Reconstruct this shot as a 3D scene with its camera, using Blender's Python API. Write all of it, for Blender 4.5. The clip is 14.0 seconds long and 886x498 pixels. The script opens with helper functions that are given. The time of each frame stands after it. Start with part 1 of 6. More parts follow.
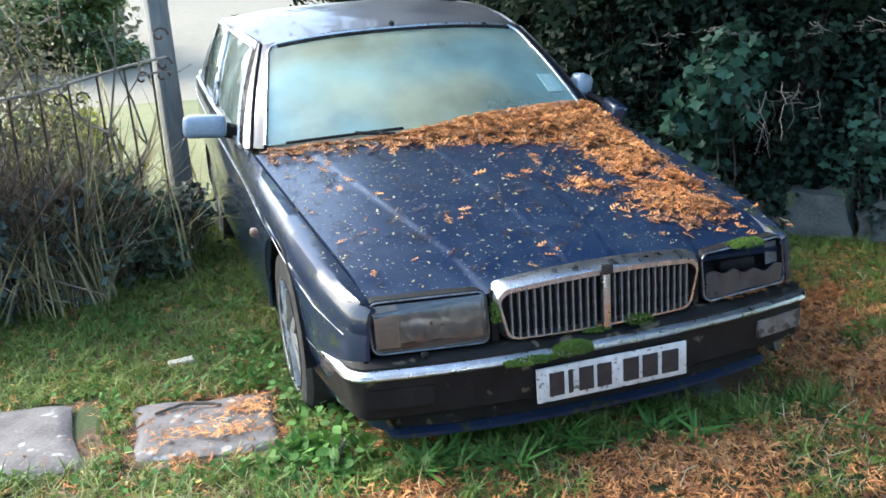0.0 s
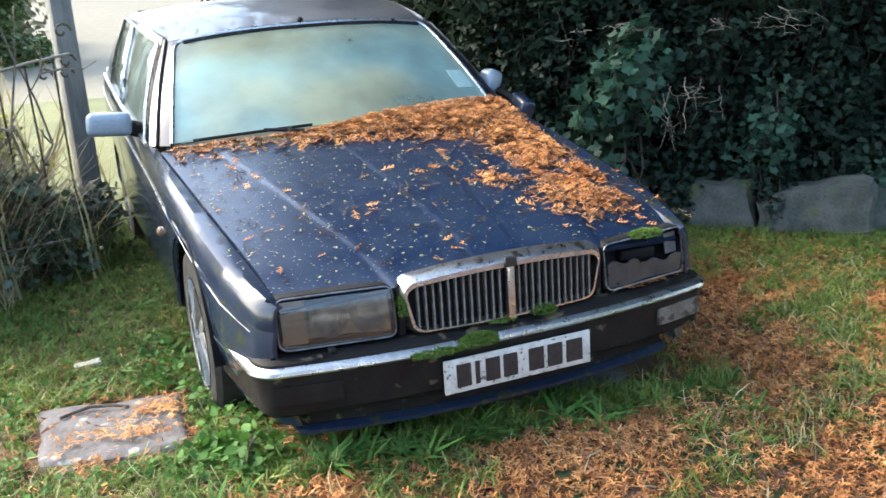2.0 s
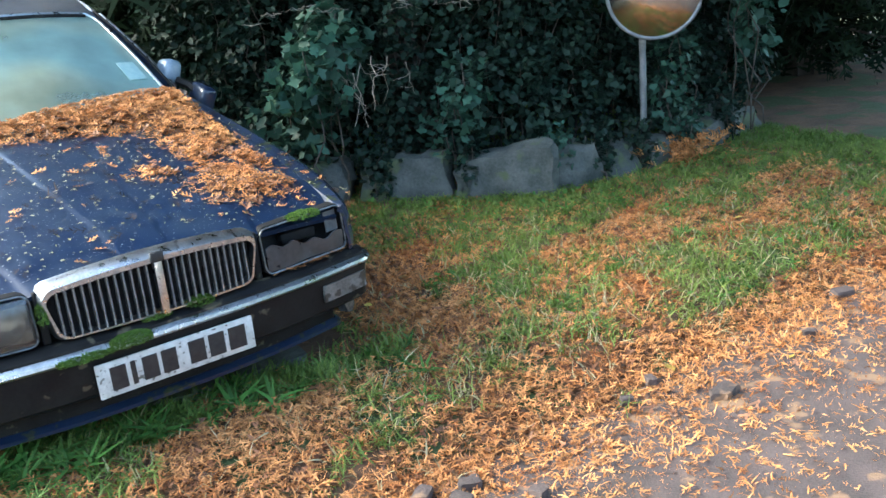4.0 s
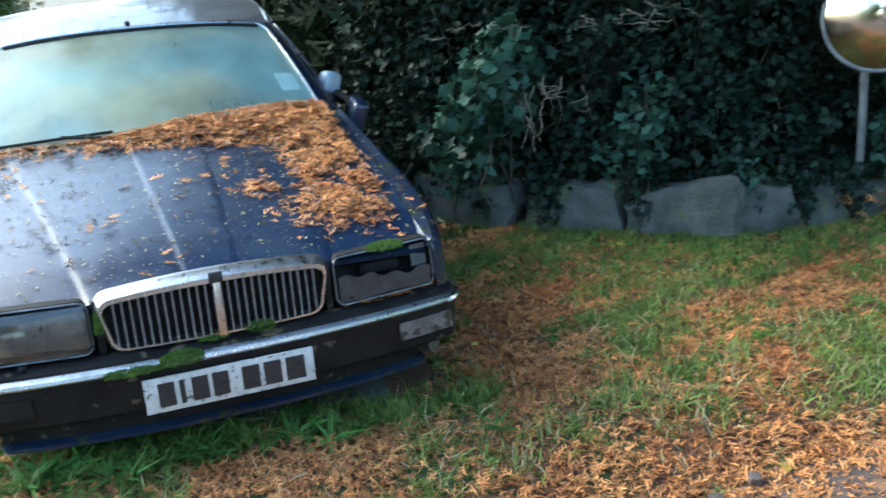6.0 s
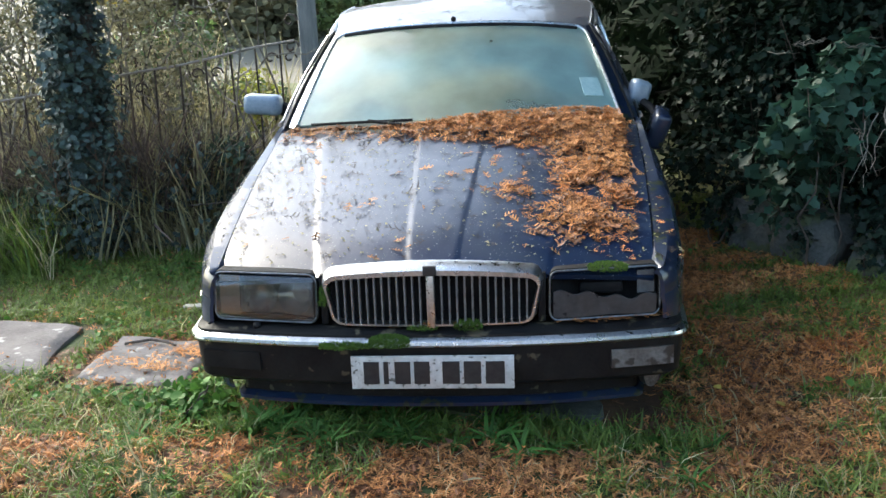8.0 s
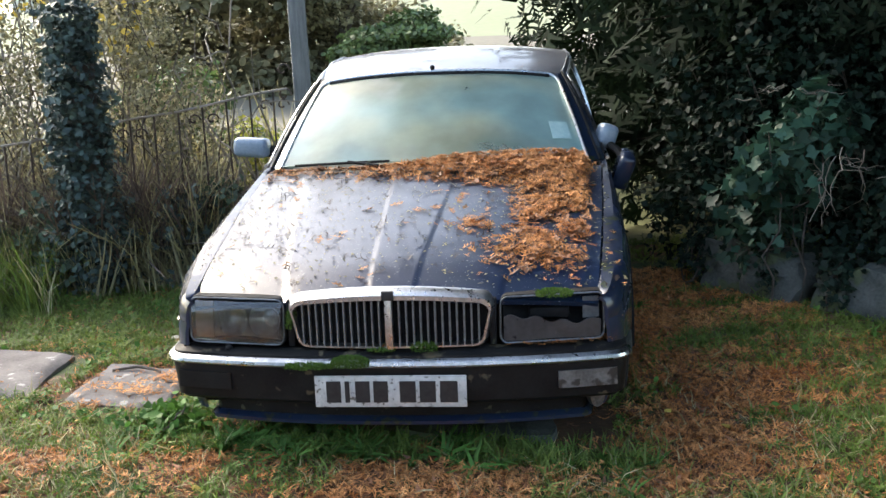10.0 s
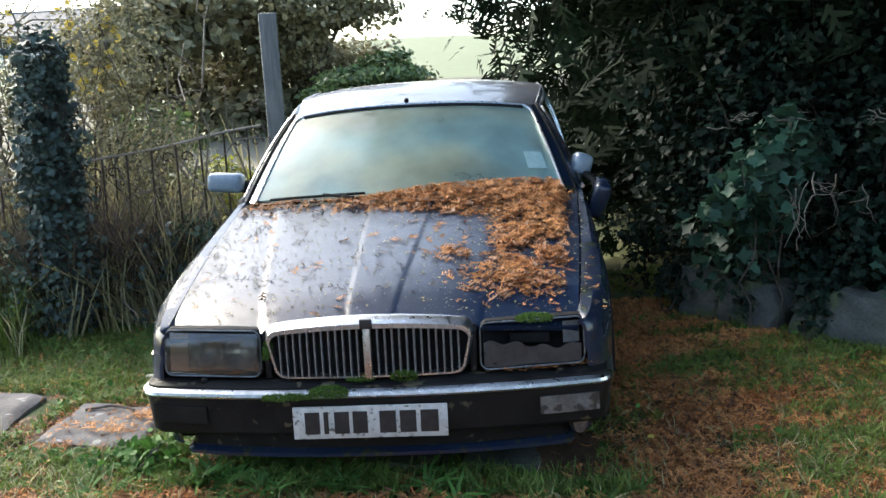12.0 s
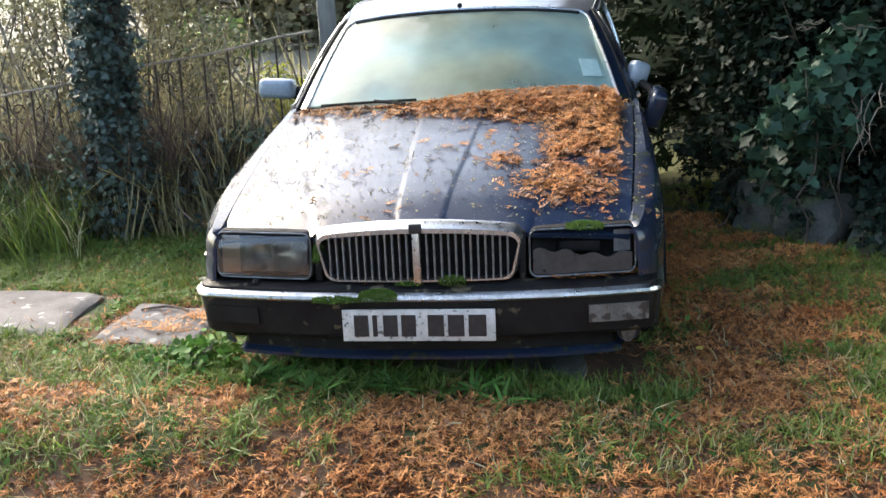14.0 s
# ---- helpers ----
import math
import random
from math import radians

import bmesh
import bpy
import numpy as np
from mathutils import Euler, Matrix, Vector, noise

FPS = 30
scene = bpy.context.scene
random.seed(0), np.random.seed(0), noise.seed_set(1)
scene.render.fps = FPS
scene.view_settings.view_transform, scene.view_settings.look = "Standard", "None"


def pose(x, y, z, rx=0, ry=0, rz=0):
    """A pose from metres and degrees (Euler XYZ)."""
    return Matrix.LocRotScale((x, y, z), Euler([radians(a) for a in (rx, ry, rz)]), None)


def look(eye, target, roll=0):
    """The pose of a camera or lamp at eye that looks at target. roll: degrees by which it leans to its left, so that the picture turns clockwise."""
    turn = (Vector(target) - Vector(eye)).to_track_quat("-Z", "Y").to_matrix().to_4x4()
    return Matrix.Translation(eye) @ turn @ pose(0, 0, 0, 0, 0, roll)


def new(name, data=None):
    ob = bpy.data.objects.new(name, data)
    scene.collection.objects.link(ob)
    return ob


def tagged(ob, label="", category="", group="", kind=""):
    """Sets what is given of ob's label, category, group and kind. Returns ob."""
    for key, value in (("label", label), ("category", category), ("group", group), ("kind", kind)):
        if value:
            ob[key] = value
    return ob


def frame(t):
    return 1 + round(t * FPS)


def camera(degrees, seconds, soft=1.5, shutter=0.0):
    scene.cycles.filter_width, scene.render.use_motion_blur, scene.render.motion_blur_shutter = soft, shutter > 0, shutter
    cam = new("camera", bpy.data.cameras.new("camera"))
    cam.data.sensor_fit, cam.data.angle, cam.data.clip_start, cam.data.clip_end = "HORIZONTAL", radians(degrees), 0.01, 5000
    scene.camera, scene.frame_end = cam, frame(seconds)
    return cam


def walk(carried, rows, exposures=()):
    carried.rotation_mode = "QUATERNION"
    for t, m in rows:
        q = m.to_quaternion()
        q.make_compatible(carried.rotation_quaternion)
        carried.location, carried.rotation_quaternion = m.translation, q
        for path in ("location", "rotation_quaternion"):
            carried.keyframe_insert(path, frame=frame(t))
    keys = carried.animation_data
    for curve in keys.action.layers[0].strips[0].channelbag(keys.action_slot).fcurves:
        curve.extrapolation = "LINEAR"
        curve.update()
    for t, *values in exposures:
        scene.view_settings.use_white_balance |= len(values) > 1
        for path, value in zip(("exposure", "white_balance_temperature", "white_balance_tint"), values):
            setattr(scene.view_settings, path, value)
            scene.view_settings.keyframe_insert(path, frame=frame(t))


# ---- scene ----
cam = camera(50.5, 14.0, shutter=0.2)
EXPOSURES = [(0.0, 2.6, 6500, 4), (2.2, 2.7, 7000, 6), (3.2, 2.69, 7000, 6), (4.2, 2.99, 6200, -3), (5.5, 3.32, 5200, -13), (6.0, 2.54, 6100, -4), (6.5, 2.39, 6600, 1), (7.7, 2.29, 6800, 3), (9.8, 2.27, 7300, 8), (11.0, 2.27, 7300, 8), (12.0, 2.07, 6900, 5), (13.0, 2.44, 7500, 9), (14.0, 2.44, 7400, 8)]
PATH = [
    (0, (-1.247, -2.474, 1.515), (-0.705, -0.618, 0.999), -4.0),
    (0.5, (-1.275, -2.473, 1.521), (-0.785, -0.591, 1.053), -2.5),
    (1, (-1.232, -2.486, 1.517), (-0.646, -0.651, 0.979), -2.2),
    (1.5, (-1.226, -2.498, 1.512), (-0.61, -0.673, 0.975), -3.1),
    (2, (-1.201, -2.519, 1.513), (-0.51, -0.719, 0.979), -3.8),
    (2.5, (-1.232, -2.5, 1.507), (-0.373, -0.783, 0.945), -5.2),
    (3, (-1.2, -2.606, 1.528), (-0.212, -0.969, 0.94), -7.8),
    (3.2, (-1.145, -2.705, 1.528), (-0.085, -1.129, 0.901), -7.4),
    (5.3, (-0.429, -2.767, 1.45), (0.595, -1.152, 0.866), -2.7),
    (5.5, (-0.379, -2.751, 1.462), (0.618, -1.115, 0.887), -2.0),
    (6, (-0.207, -2.771, 1.478), (0.403, -0.946, 0.935), -4.7),
    (6.5, (-0.035, -2.898, 1.51), (0.281, -1.022, 0.892), -5.0),
    (7, (0.074, -2.828, 1.451), (0.198, -0.91, 0.897), -1.9),
    (7.5, (0.208, -2.726, 1.469), (0.154, -0.807, 0.911), -3.1),
    (7.7, (0.259, -2.745, 1.487), (0.072, -0.825, 0.961), -2.4),
    (9.8, (0.562, -2.949, 1.456), (0.356, -1.013, 0.999), -1.4),
    (10, (0.543, -2.991, 1.455), (0.318, -1.044, 1.058), -2.1),
    (10.5, (0.509, -2.998, 1.447), (0.313, -1.054, 1.021), -2.3),
    (11, (0.521, -2.995, 1.449), (0.313, -1.055, 1.01), -2.8),
    (11.5, (0.534, -2.973, 1.443), (0.337, -1.029, 1.015), -2.8),
    (12, (0.533, -2.977, 1.4), (0.361, -1.009, 1.088), -2.9),
    (12.5, (0.539, -2.966, 1.375), (0.358, -1.027, 0.918), -2.5),
    (13, (0.54, -2.944, 1.364), (0.367, -1.022, 0.837), -3.0),
    (13.5, (0.524, -2.95, 1.367), (0.272, -1.041, 0.826), -2.8),
    (14, (0.532, -2.964, 1.364), (0.249, -1.044, 0.881), -2.6),
]
walk(cam, [(t, look(eye, target, roll)) for t, eye, target, roll in PATH],
     EXPOSURES)

# ---- world and sun ----
SUN_EL, SUN_AZ = 38.0, -50.0      # degrees above the horizon, and from +y towards +x
world = bpy.data.worlds.new("sky")
scene.world = world
world.use_nodes = True
wn = world.node_tree.nodes
wl = world.node_tree.links
sky = wn.new("ShaderNodeTexSky")
sky.sky_type = "NISHITA"
sky.sun_disc = False
sky.sun_elevation = radians(SUN_EL)
sky.sun_rotation = radians(SUN_AZ)
sky.air_density, sky.dust_density, sky.ozone_density = 1.0, 2.2, 1.5
wl.new(sky.outputs[0], wn["Background"].inputs[0])
wn["Background"].inputs[1].default_value = 0.15
sun_data = bpy.data.lights.new("sun", "SUN")
sun_data.energy, sun_data.angle, sun_data.color = 1.05, radians(20), (1.0, 0.97, 0.92)
sun = new("sun", sun_data)
sd = Vector((math.sin(radians(SUN_AZ)) * math.cos(radians(SUN_EL)), math.cos(radians(SUN_AZ)) * math.cos(radians(SUN_EL)), math.sin(radians(SUN_EL))))
sun.matrix_basis = look(sd * 40, (0, 0, 0))


# ---- materials ----
def material(name, c1, c2, rough=0.6, scale=20.0, fine=120.0, bump=0.3, metal=0.0, vary=0.0, depth=0.004, spots=None, spot_at=0.62,
             spot_scale=40.0, coat=0.0, coat_rough=0.07, rough2=None, sheen=0.0, through_light=0.0, stretch=None, spec=0.5):
    """Two colours mixed by a coarse and a fine noise, with relief; vary: spread of lightness from piece to piece; spots: a third colour in flecks."""
    m = bpy.data.materials.new(name)
    m.use_nodes = True
    n, l = m.node_tree.nodes, m.node_tree.links
    p = n["Principled BSDF"]
    tc = n.new("ShaderNodeTexCoord")
    src = tc.outputs["Object"]
    if stretch:
        mp = n.new("ShaderNodeMapping")
        mp.inputs["Scale"].default_value = stretch
        l.new(src, mp.inputs[0])
        src = mp.outputs[0]

    def noise_at(sc, detail=4.0):
        t = n.new("ShaderNodeTexNoise")
        t.inputs["Scale"].default_value = sc
        t.inputs["Detail"].default_value = detail
        l.new(src, t.inputs["Vector"])
        return t.outputs[0]

    def ramp(v, a, b):
        r = n.new("ShaderNodeMapRange")
        r.inputs[1].default_value, r.inputs[2].default_value = a, b
        l.new(v, r.inputs[0])
        return r.outputs[0]

    def mix(f, a, b):
        x = n.new("ShaderNodeMix")
        x.data_type = "RGBA"
        for sock, val in ((x.inputs[0], f), (x.inputs[6], a), (x.inputs[7], b)):
            if isinstance(val, (tuple, float, int)):
                sock.default_value = (*val, 1.0) if isinstance(val, tuple) else val
            else:
                l.new(val, sock)
        return x.outputs[2]

    coarse, grain = noise_at(scale), noise_at(fine, 2.0)
    both = n.new("ShaderNodeMath")
    both.operation = "MULTIPLY_ADD"
    l.new(grain, both.inputs[0])
    both.inputs[1].default_value = 0.45
    l.new(coarse, both.inputs[2])
    f = ramp(both.outputs[0], 0.52, 0.94)
    colour = mix(f, c1, c2)
    if spots:
        sp = ramp(noise_at(spot_scale, 3.0), spot_at, spot_at + 0.06)
        colour = mix(sp, colour, spots)
    if vary:
        g = n.new("ShaderNodeNewGeometry")
        h = n.new("ShaderNodeHueSaturation")
        l.new(ramp(g.outputs["Random Per Island"], 0.0, 1.0), h.inputs["Value"])
        h.inputs["Value"].links[0].from_node.inputs[3].default_value = 1 - vary
        h.inputs["Value"].links[0].from_node.inputs[4].default_value = 1 + vary
        l.new(colour, h.inputs["Color"])
        colour = h.outputs[0]
    l.new(colour, p.inputs["Base Color"])
    p.inputs["Metallic"].default_value = metal
    if rough2 is None:
        p.inputs["Roughness"].default_value = rough
    else:
        rr = n.new("ShaderNodeMapRange")
        rr.inputs[3].default_value, rr.inputs[4].default_value = rough, rough2
        l.new(f, rr.inputs[0])
        l.new(rr.outputs[0], p.inputs["Roughness"])
    p.inputs["Coat Weight"].default_value = coat
    p.inputs["Specular IOR Level"].default_value = spec
    p.inputs["Coat Roughness"].default_value = coat_rough
    p.inputs["Sheen Weight"].default_value = sheen
    if bump:
        b = n.new("ShaderNodeBump")
        b.inputs["Strength"].default_value = bump
        b.inputs["Distance"].default_value = depth
        l.new(both.outputs[0], b.inputs["Height"])
        l.new(b.outputs[0], p.inputs["Normal"])
    if through_light:
        tr = n.new("ShaderNodeBsdfTranslucent")
        l.new(colour, tr.inputs[0])
        ms = n.new("ShaderNodeMixShader")
        ms.inputs[0].default_value = through_light
        l.new(p.outputs[0], ms.inputs[1])
        l.new(tr.outputs[0], ms.inputs[2])
        l.new(ms.outputs[0], n["Material Output"].inputs[0])
    return m


def glass_material(name, tint, film, film_amount, patch=6.0, rough=0.03, lit_film=None):
    """A pane with a pale, uneven film of condensation and dirt on it; a second film colour paints in light from behind.
    """
    m = bpy.data.materials.new(name)
    m.use_nodes = True
    n, l = m.node_tree.nodes, m.node_tree.links
    n.remove(n["Principled BSDF"])
    tc = n.new("ShaderNodeTexCoord")
    t = n.new("ShaderNodeTexNoise")
    t.inputs["Scale"].default_value = patch
    t.inputs["Detail"].default_value = 6.0
    l.new(tc.outputs["Object"], t.inputs["Vector"])
    r = n.new("ShaderNodeMapRange")
    r.inputs[1].default_value, r.inputs[2].default_value = 0.3, 0.7
    r.inputs[3].default_value, r.inputs[4].default_value = film_amount * 0.5, film_amount * 1.5
    l.new(t.outputs[0], r.inputs[0])
    clear = n.new("ShaderNodeBsdfTransparent")
    clear.inputs[0].default_value = (*tint, 1)
    haze = n.new("ShaderNodeBsdfPrincipled")
    haze.inputs["Base Color"].default_value = (*film, 1)
    haze.inputs["Roughness"].default_value = 0.6
    back = n.new("ShaderNodeBsdfTranslucent")
    back.inputs[0].default_value = (*film, 1)
    # soft patches of a second tint, painted for light seen through the car
    if lit_film:
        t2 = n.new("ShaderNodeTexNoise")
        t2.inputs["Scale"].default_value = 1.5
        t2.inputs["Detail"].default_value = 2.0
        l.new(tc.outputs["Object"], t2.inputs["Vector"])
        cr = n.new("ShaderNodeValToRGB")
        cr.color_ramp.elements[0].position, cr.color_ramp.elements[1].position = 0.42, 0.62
        cr.color_ramp.elements[0].color, cr.color_ramp.elements[1].color = (*film, 1), (*lit_film, 1)
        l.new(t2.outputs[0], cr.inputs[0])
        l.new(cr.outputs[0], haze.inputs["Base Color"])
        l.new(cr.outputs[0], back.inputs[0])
    hz = n.new("ShaderNodeMixShader")
    hz.inputs[0].default_value = 0.5
    l.new(haze.outputs[0], hz.inputs[1])
    l.new(back.outputs[0], hz.inputs[2])
    a = n.new("ShaderNodeMixShader")
    l.new(r.outputs[0], a.inputs[0])
    l.new(clear.outputs[0], a.inputs[1])
    l.new(hz.outputs[0], a.inputs[2])
    gloss = n.new("ShaderNodeBsdfGlossy")
    gloss.inputs["Roughness"].default_value = rough
    fr = n.new("ShaderNodeFresnel")
    fr.inputs[0].default_value = 1.5
    b = n.new("ShaderNodeMixShader")
    l.new(fr.outputs[0], b.inputs[0])
    l.new(a.outputs[0], b.inputs[1])
    l.new(gloss.outputs[0], b.inputs[2])
    l.new(b.outputs[0], n["Material Output"].inputs[0])
    return m


PAINT = material("weathered_navy_paint", (0.005, 0.014, 0.042), (0.011, 0.024, 0.05), spec=0.22, rough=0.32, rough2=0.5, scale=9, fine=90, bump=0.05, depth=0.002,
                 spots=(0.3, 0.31, 0.3), spot_at=0.66, spot_scale=120, coat=0.52, coat_rough=0.2)
# navy made paler by dust and by sky sheen mixed into the colour
ROOF_SHEEN_PAINT = material("dusty_sky_sheen_roof_paint", (0.045, 0.055, 0.075), (0.1, 0.11, 0.13), spec=0.4, rough=0.4, rough2=0.6, scale=5, fine=60, bump=0.05, depth=0.002,
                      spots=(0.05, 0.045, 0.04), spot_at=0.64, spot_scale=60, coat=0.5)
MIRROR_PAINT = material("pale_blue_mirror_paint", (0.14, 0.2, 0.27), (0.24, 0.3, 0.36), rough=0.3, rough2=0.5, scale=10, fine=80, bump=0.05, depth=0.001, coat=0.5)
SIDE_PAINT = material("mossy_navy_paint", (0.005, 0.013, 0.038), (0.011, 0.021, 0.042), spec=0.15, rough=0.4, rough2=0.6, scale=7, fine=70, bump=0.05, depth=0.002,
                      spots=(0.028, 0.036, 0.018), spot_at=0.58, spot_scale=22, coat=0.9)
CHROME = material("dull_chrome", (0.66, 0.68, 0.7), (0.38, 0.4, 0.41), rough=0.22, rough2=0.45, metal=1.0, scale=30, fine=150, bump=0.05, depth=0.001)
BLACK = material("black_rubber", (0.007, 0.007, 0.008), (0.018, 0.018, 0.018), spec=0.15, rough=0.55, rough2=0.8, scale=12, fine=110, spots=(0.07, 0.075, 0.05), spot_at=0.63, spot_scale=25)
BUMPER = material("dirty_black_bumper", (0.007, 0.007, 0.008), (0.017, 0.016, 0.015), spec=0.14, rough=0.35, rough2=0.6, scale=10, fine=90,
                  spots=(0.09, 0.075, 0.05), spot_at=0.62, spot_scale=18)
CAVITY = material("dark_cavity", (0.008, 0.008, 0.009), (0.015, 0.015, 0.015), spec=0.1, rough=0.8, scale=20)
LAMP_INSIDE = material("tarnished_lamp_inside", (0.36, 0.31, 0.25), (0.14, 0.12, 0.1), rough=0.25, rough2=0.5, metal=0.8, scale=14, fine=50)
DULL_TRIM = material("dull_grey_trim", (0.22, 0.23, 0.24), (0.09, 0.09, 0.09), rough=0.3, rough2=0.5, metal=0.8, scale=30, fine=120)
GRIMY_LENS = material("grimy_dark_lens", (0.018, 0.02, 0.024), (0.055, 0.058, 0.06), rough=0.22, rough2=0.5, scale=12, fine=60, spots=(0.12, 0.12, 0.11), spot_at=0.68, spot_scale=26)
LENS = glass_material("dirty_lamp_glass", (0.97, 0.97, 0.97), (0.25, 0.23, 0.2), 0.1, 16, 0.05)
REAR_GLASS = glass_material("clear_rear_glass", (0.85, 0.93, 0.88), (0.5, 0.58, 0.5), 0.12, 4.0, 0.03)
# mist whose teal and cream also paint in sky reflection and field light
SCREEN = glass_material("misted_lit_screen_glass", (0.88, 0.98, 0.92), (0.5, 0.82, 0.86), 0.42, 1.8, 0.03, (0.74, 0.84, 0.66))
SIDE_GLASS = glass_material("misted_side_glass", (0.6, 0.75, 0.7), (0.45, 0.58, 0.54), 0.45, 5.0, 0.03)
REFLECTOR = material("lamp_reflector", (0.72, 0.72, 0.7), (0.3, 0.28, 0.24), rough=0.15, rough2=0.5, metal=0.9, scale=18, fine=60)
AMBER = material("faded_amber_lens", (0.2, 0.11, 0.06), (0.13, 0.08, 0.05), rough=0.3, scale=25)
PLATE = material("flaking_white_plate", (0.6, 0.6, 0.58), (0.42, 0.42, 0.4), rough=0.5, scale=30, fine=150, spots=(0.12, 0.115, 0.1), spot_at=0.6, spot_scale=62)
PLATE_INK = material("worn_black_ink", (0.01, 0.01, 0.012), (0.025, 0.025, 0.026), rough=0.5, scale=40)
LEATHER = material("grey_leather", (0.44, 0.44, 0.38), (0.33, 0.33, 0.28), rough=0.6, scale=8, fine=60)
DASH = material("dark_dashboard", (0.05, 0.06, 0.065), (0.09, 0.1, 0.1), rough=0.6, scale=10)
TYRE = material("flat_tyre_rubber", (0.02, 0.02, 0.02), (0.045, 0.043, 0.04), spec=0.2, rough=0.8, scale=15, fine=80)
ALLOY = material("dirty_alloy", (0.4, 0.41, 0.42), (0.2, 0.2, 0.2), rough=0.35, rough2=0.6, metal=0.7, scale=16, fine=70)
MOSS = material("green_moss", (0.05, 0.11, 0.012), (0.1, 0.17, 0.02), rough=0.9, scale=60, fine=300, bump=0.8, vary=0.35)
SOIL = material("leafy_soil", (0.06, 0.032, 0.017), (0.14, 0.072, 0.034), rough=0.9, scale=4, fine=45, bump=0.6, depth=0.02, spots=(0.04, 0.06, 0.016), spot_at=0.52, spot_scale=2.4)
MEADOW = material("yellow_green_meadow", (0.1, 0.115, 0.042), (0.17, 0.17, 0.07), rough=0.9, scale=1.2, fine=14, bump=0.4, depth=0.03)
FIELD = material("pale_stubble_field", (0.16, 0.142, 0.104), (0.21, 0.19, 0.14), rough=0.9, scale=0.15, fine=6, bump=0.2)
LAWN = material("far_green_field", (0.2, 0.22, 0.12), (0.26, 0.28, 0.16), rough=0.9, scale=0.1, fine=4, bump=0.2)
TARMAC = material("worn_tarmac", (0.045, 0.034, 0.031), (0.095, 0.069, 0.062), rough=0.75, scale=6, fine=140, bump=0.6, depth=0.01, spots=(0.2, 0.12, 0.07), spot_at=0.6, spot_scale=9)
GRASS = material("lawn_grass", (0.08, 0.15, 0.022), (0.19, 0.245, 0.05), rough=0.6, scale=1.5, fine=9, bump=0, vary=0.4, through_light=0.35)
WEED = material("broad_green_weed", (0.045, 0.125, 0.022), (0.095, 0.2, 0.045), rough=0.6, spec=0.2, scale=6, fine=40, bump=0.1, vary=0.35, through_light=0.3)
DRY_GRASS = material("straw_grass", (0.26, 0.23, 0.1), (0.44, 0.39, 0.24), rough=0.7, scale=2, fine=14, bump=0, vary=0.45, through_light=0.35)
LITTER = material("orange_conifer_litter", (0.33, 0.12, 0.038), (0.55, 0.265, 0.1), rough=0.7, spec=0.25, scale=2.5, fine=20, bump=0, vary=0.5, through_light=0.08)
BIT = material("dark_twig", (0.02, 0.013, 0.01), (0.05, 0.032, 0.022), rough=0.6, spec=0.2, scale=3, fine=20, bump=0, vary=0.4)
DARK_LITTER = material("damp_brown_litter", (0.11, 0.045, 0.02), (0.25, 0.098, 0.038), rough=0.65, scale=3, fine=20, bump=0, vary=0.45)
STONE = material("lichened_stone", (0.05, 0.058, 0.052), (0.115, 0.122, 0.112), spec=0.25, rough=0.85, scale=7, fine=60, bump=0.8, depth=0.02, spots=(0.09, 0.11, 0.06), spot_at=0.57, spot_scale=5)
SLAB = material("grey_paving_stone", (0.085, 0.077, 0.074), (0.17, 0.155, 0.15), rough=0.85, scale=6, fine=70, bump=0.6, depth=0.012, spots=(0.32, 0.32, 0.3), spot_at=0.62, spot_scale=14)
PALE_STONE = material("pale_chalk_stone", (0.4, 0.37, 0.28), (0.5, 0.46, 0.36), rough=0.8, scale=20)
IRON = material("rusty_iron", (0.035, 0.028, 0.025), (0.09, 0.055, 0.035), rough=0.75, scale=25, fine=150, bump=0.5)
RAIL = material("pale_weathered_rail", (0.3, 0.26, 0.22), (0.2, 0.17, 0.14), rough=0.7, scale=12, fine=90)
POST = material("weathered_grey_post", (0.13, 0.135, 0.13), (0.22, 0.22, 0.21), rough=0.8, scale=8, fine=60, bump=0.5, stretch=(6, 6, 0.7))
BARK = material("dark_bark", (0.05, 0.04, 0.032), (0.11, 0.09, 0.075), rough=0.9, scale=9, fine=70, bump=0.8, depth=0.01, stretch=(3, 3, 0.6))
TWIG = material("bare_twig", (0.15, 0.125, 0.1), (0.26, 0.23, 0.19), rough=0.8, scale=12, bump=0.2)
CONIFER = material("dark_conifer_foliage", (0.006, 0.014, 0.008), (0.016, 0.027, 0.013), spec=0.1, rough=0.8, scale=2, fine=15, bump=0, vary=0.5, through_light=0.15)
# ivy under the conifers, their shade darkened into the leaf colour
IVY_SHADED = material("ivy_leaf", (0.008, 0.022, 0.016), (0.021, 0.041, 0.027), spec=0.15, rough=0.55, scale=4, fine=30, bump=0.1, vary=0.45, through_light=0.12)
PILLAR_IVY = material("grey_green_ivy_leaf", (0.036, 0.06, 0.054), (0.085, 0.12, 0.1), spec=0.35, rough=0.45, scale=4, fine=30, bump=0.1, vary=0.5, through_light=0.12)
DEAD_STEM = material("dead_brown_stem", (0.09, 0.062, 0.052), (0.21, 0.15, 0.115), rough=0.85, scale=4, fine=20, bump=0, vary=0.5, through_light=0.1)
# the same ivy by the fence, lightened in colour for the stronger light
IVY_LIT = material("lit_ivy_leaf", (0.05, 0.085, 0.055), (0.11, 0.15, 0.095), spec=0.25, rough=0.5, scale=4, fine=30, bump=0.1, vary=0.45, through_light=0.15)
BUSH = material("blue_green_bush_leaf", (0.022, 0.066, 0.045), (0.045, 0.1, 0.066), spec=0.25, rough=0.5, scale=4, fine=30, bump=0.1, vary=0.4, through_light=0.2)
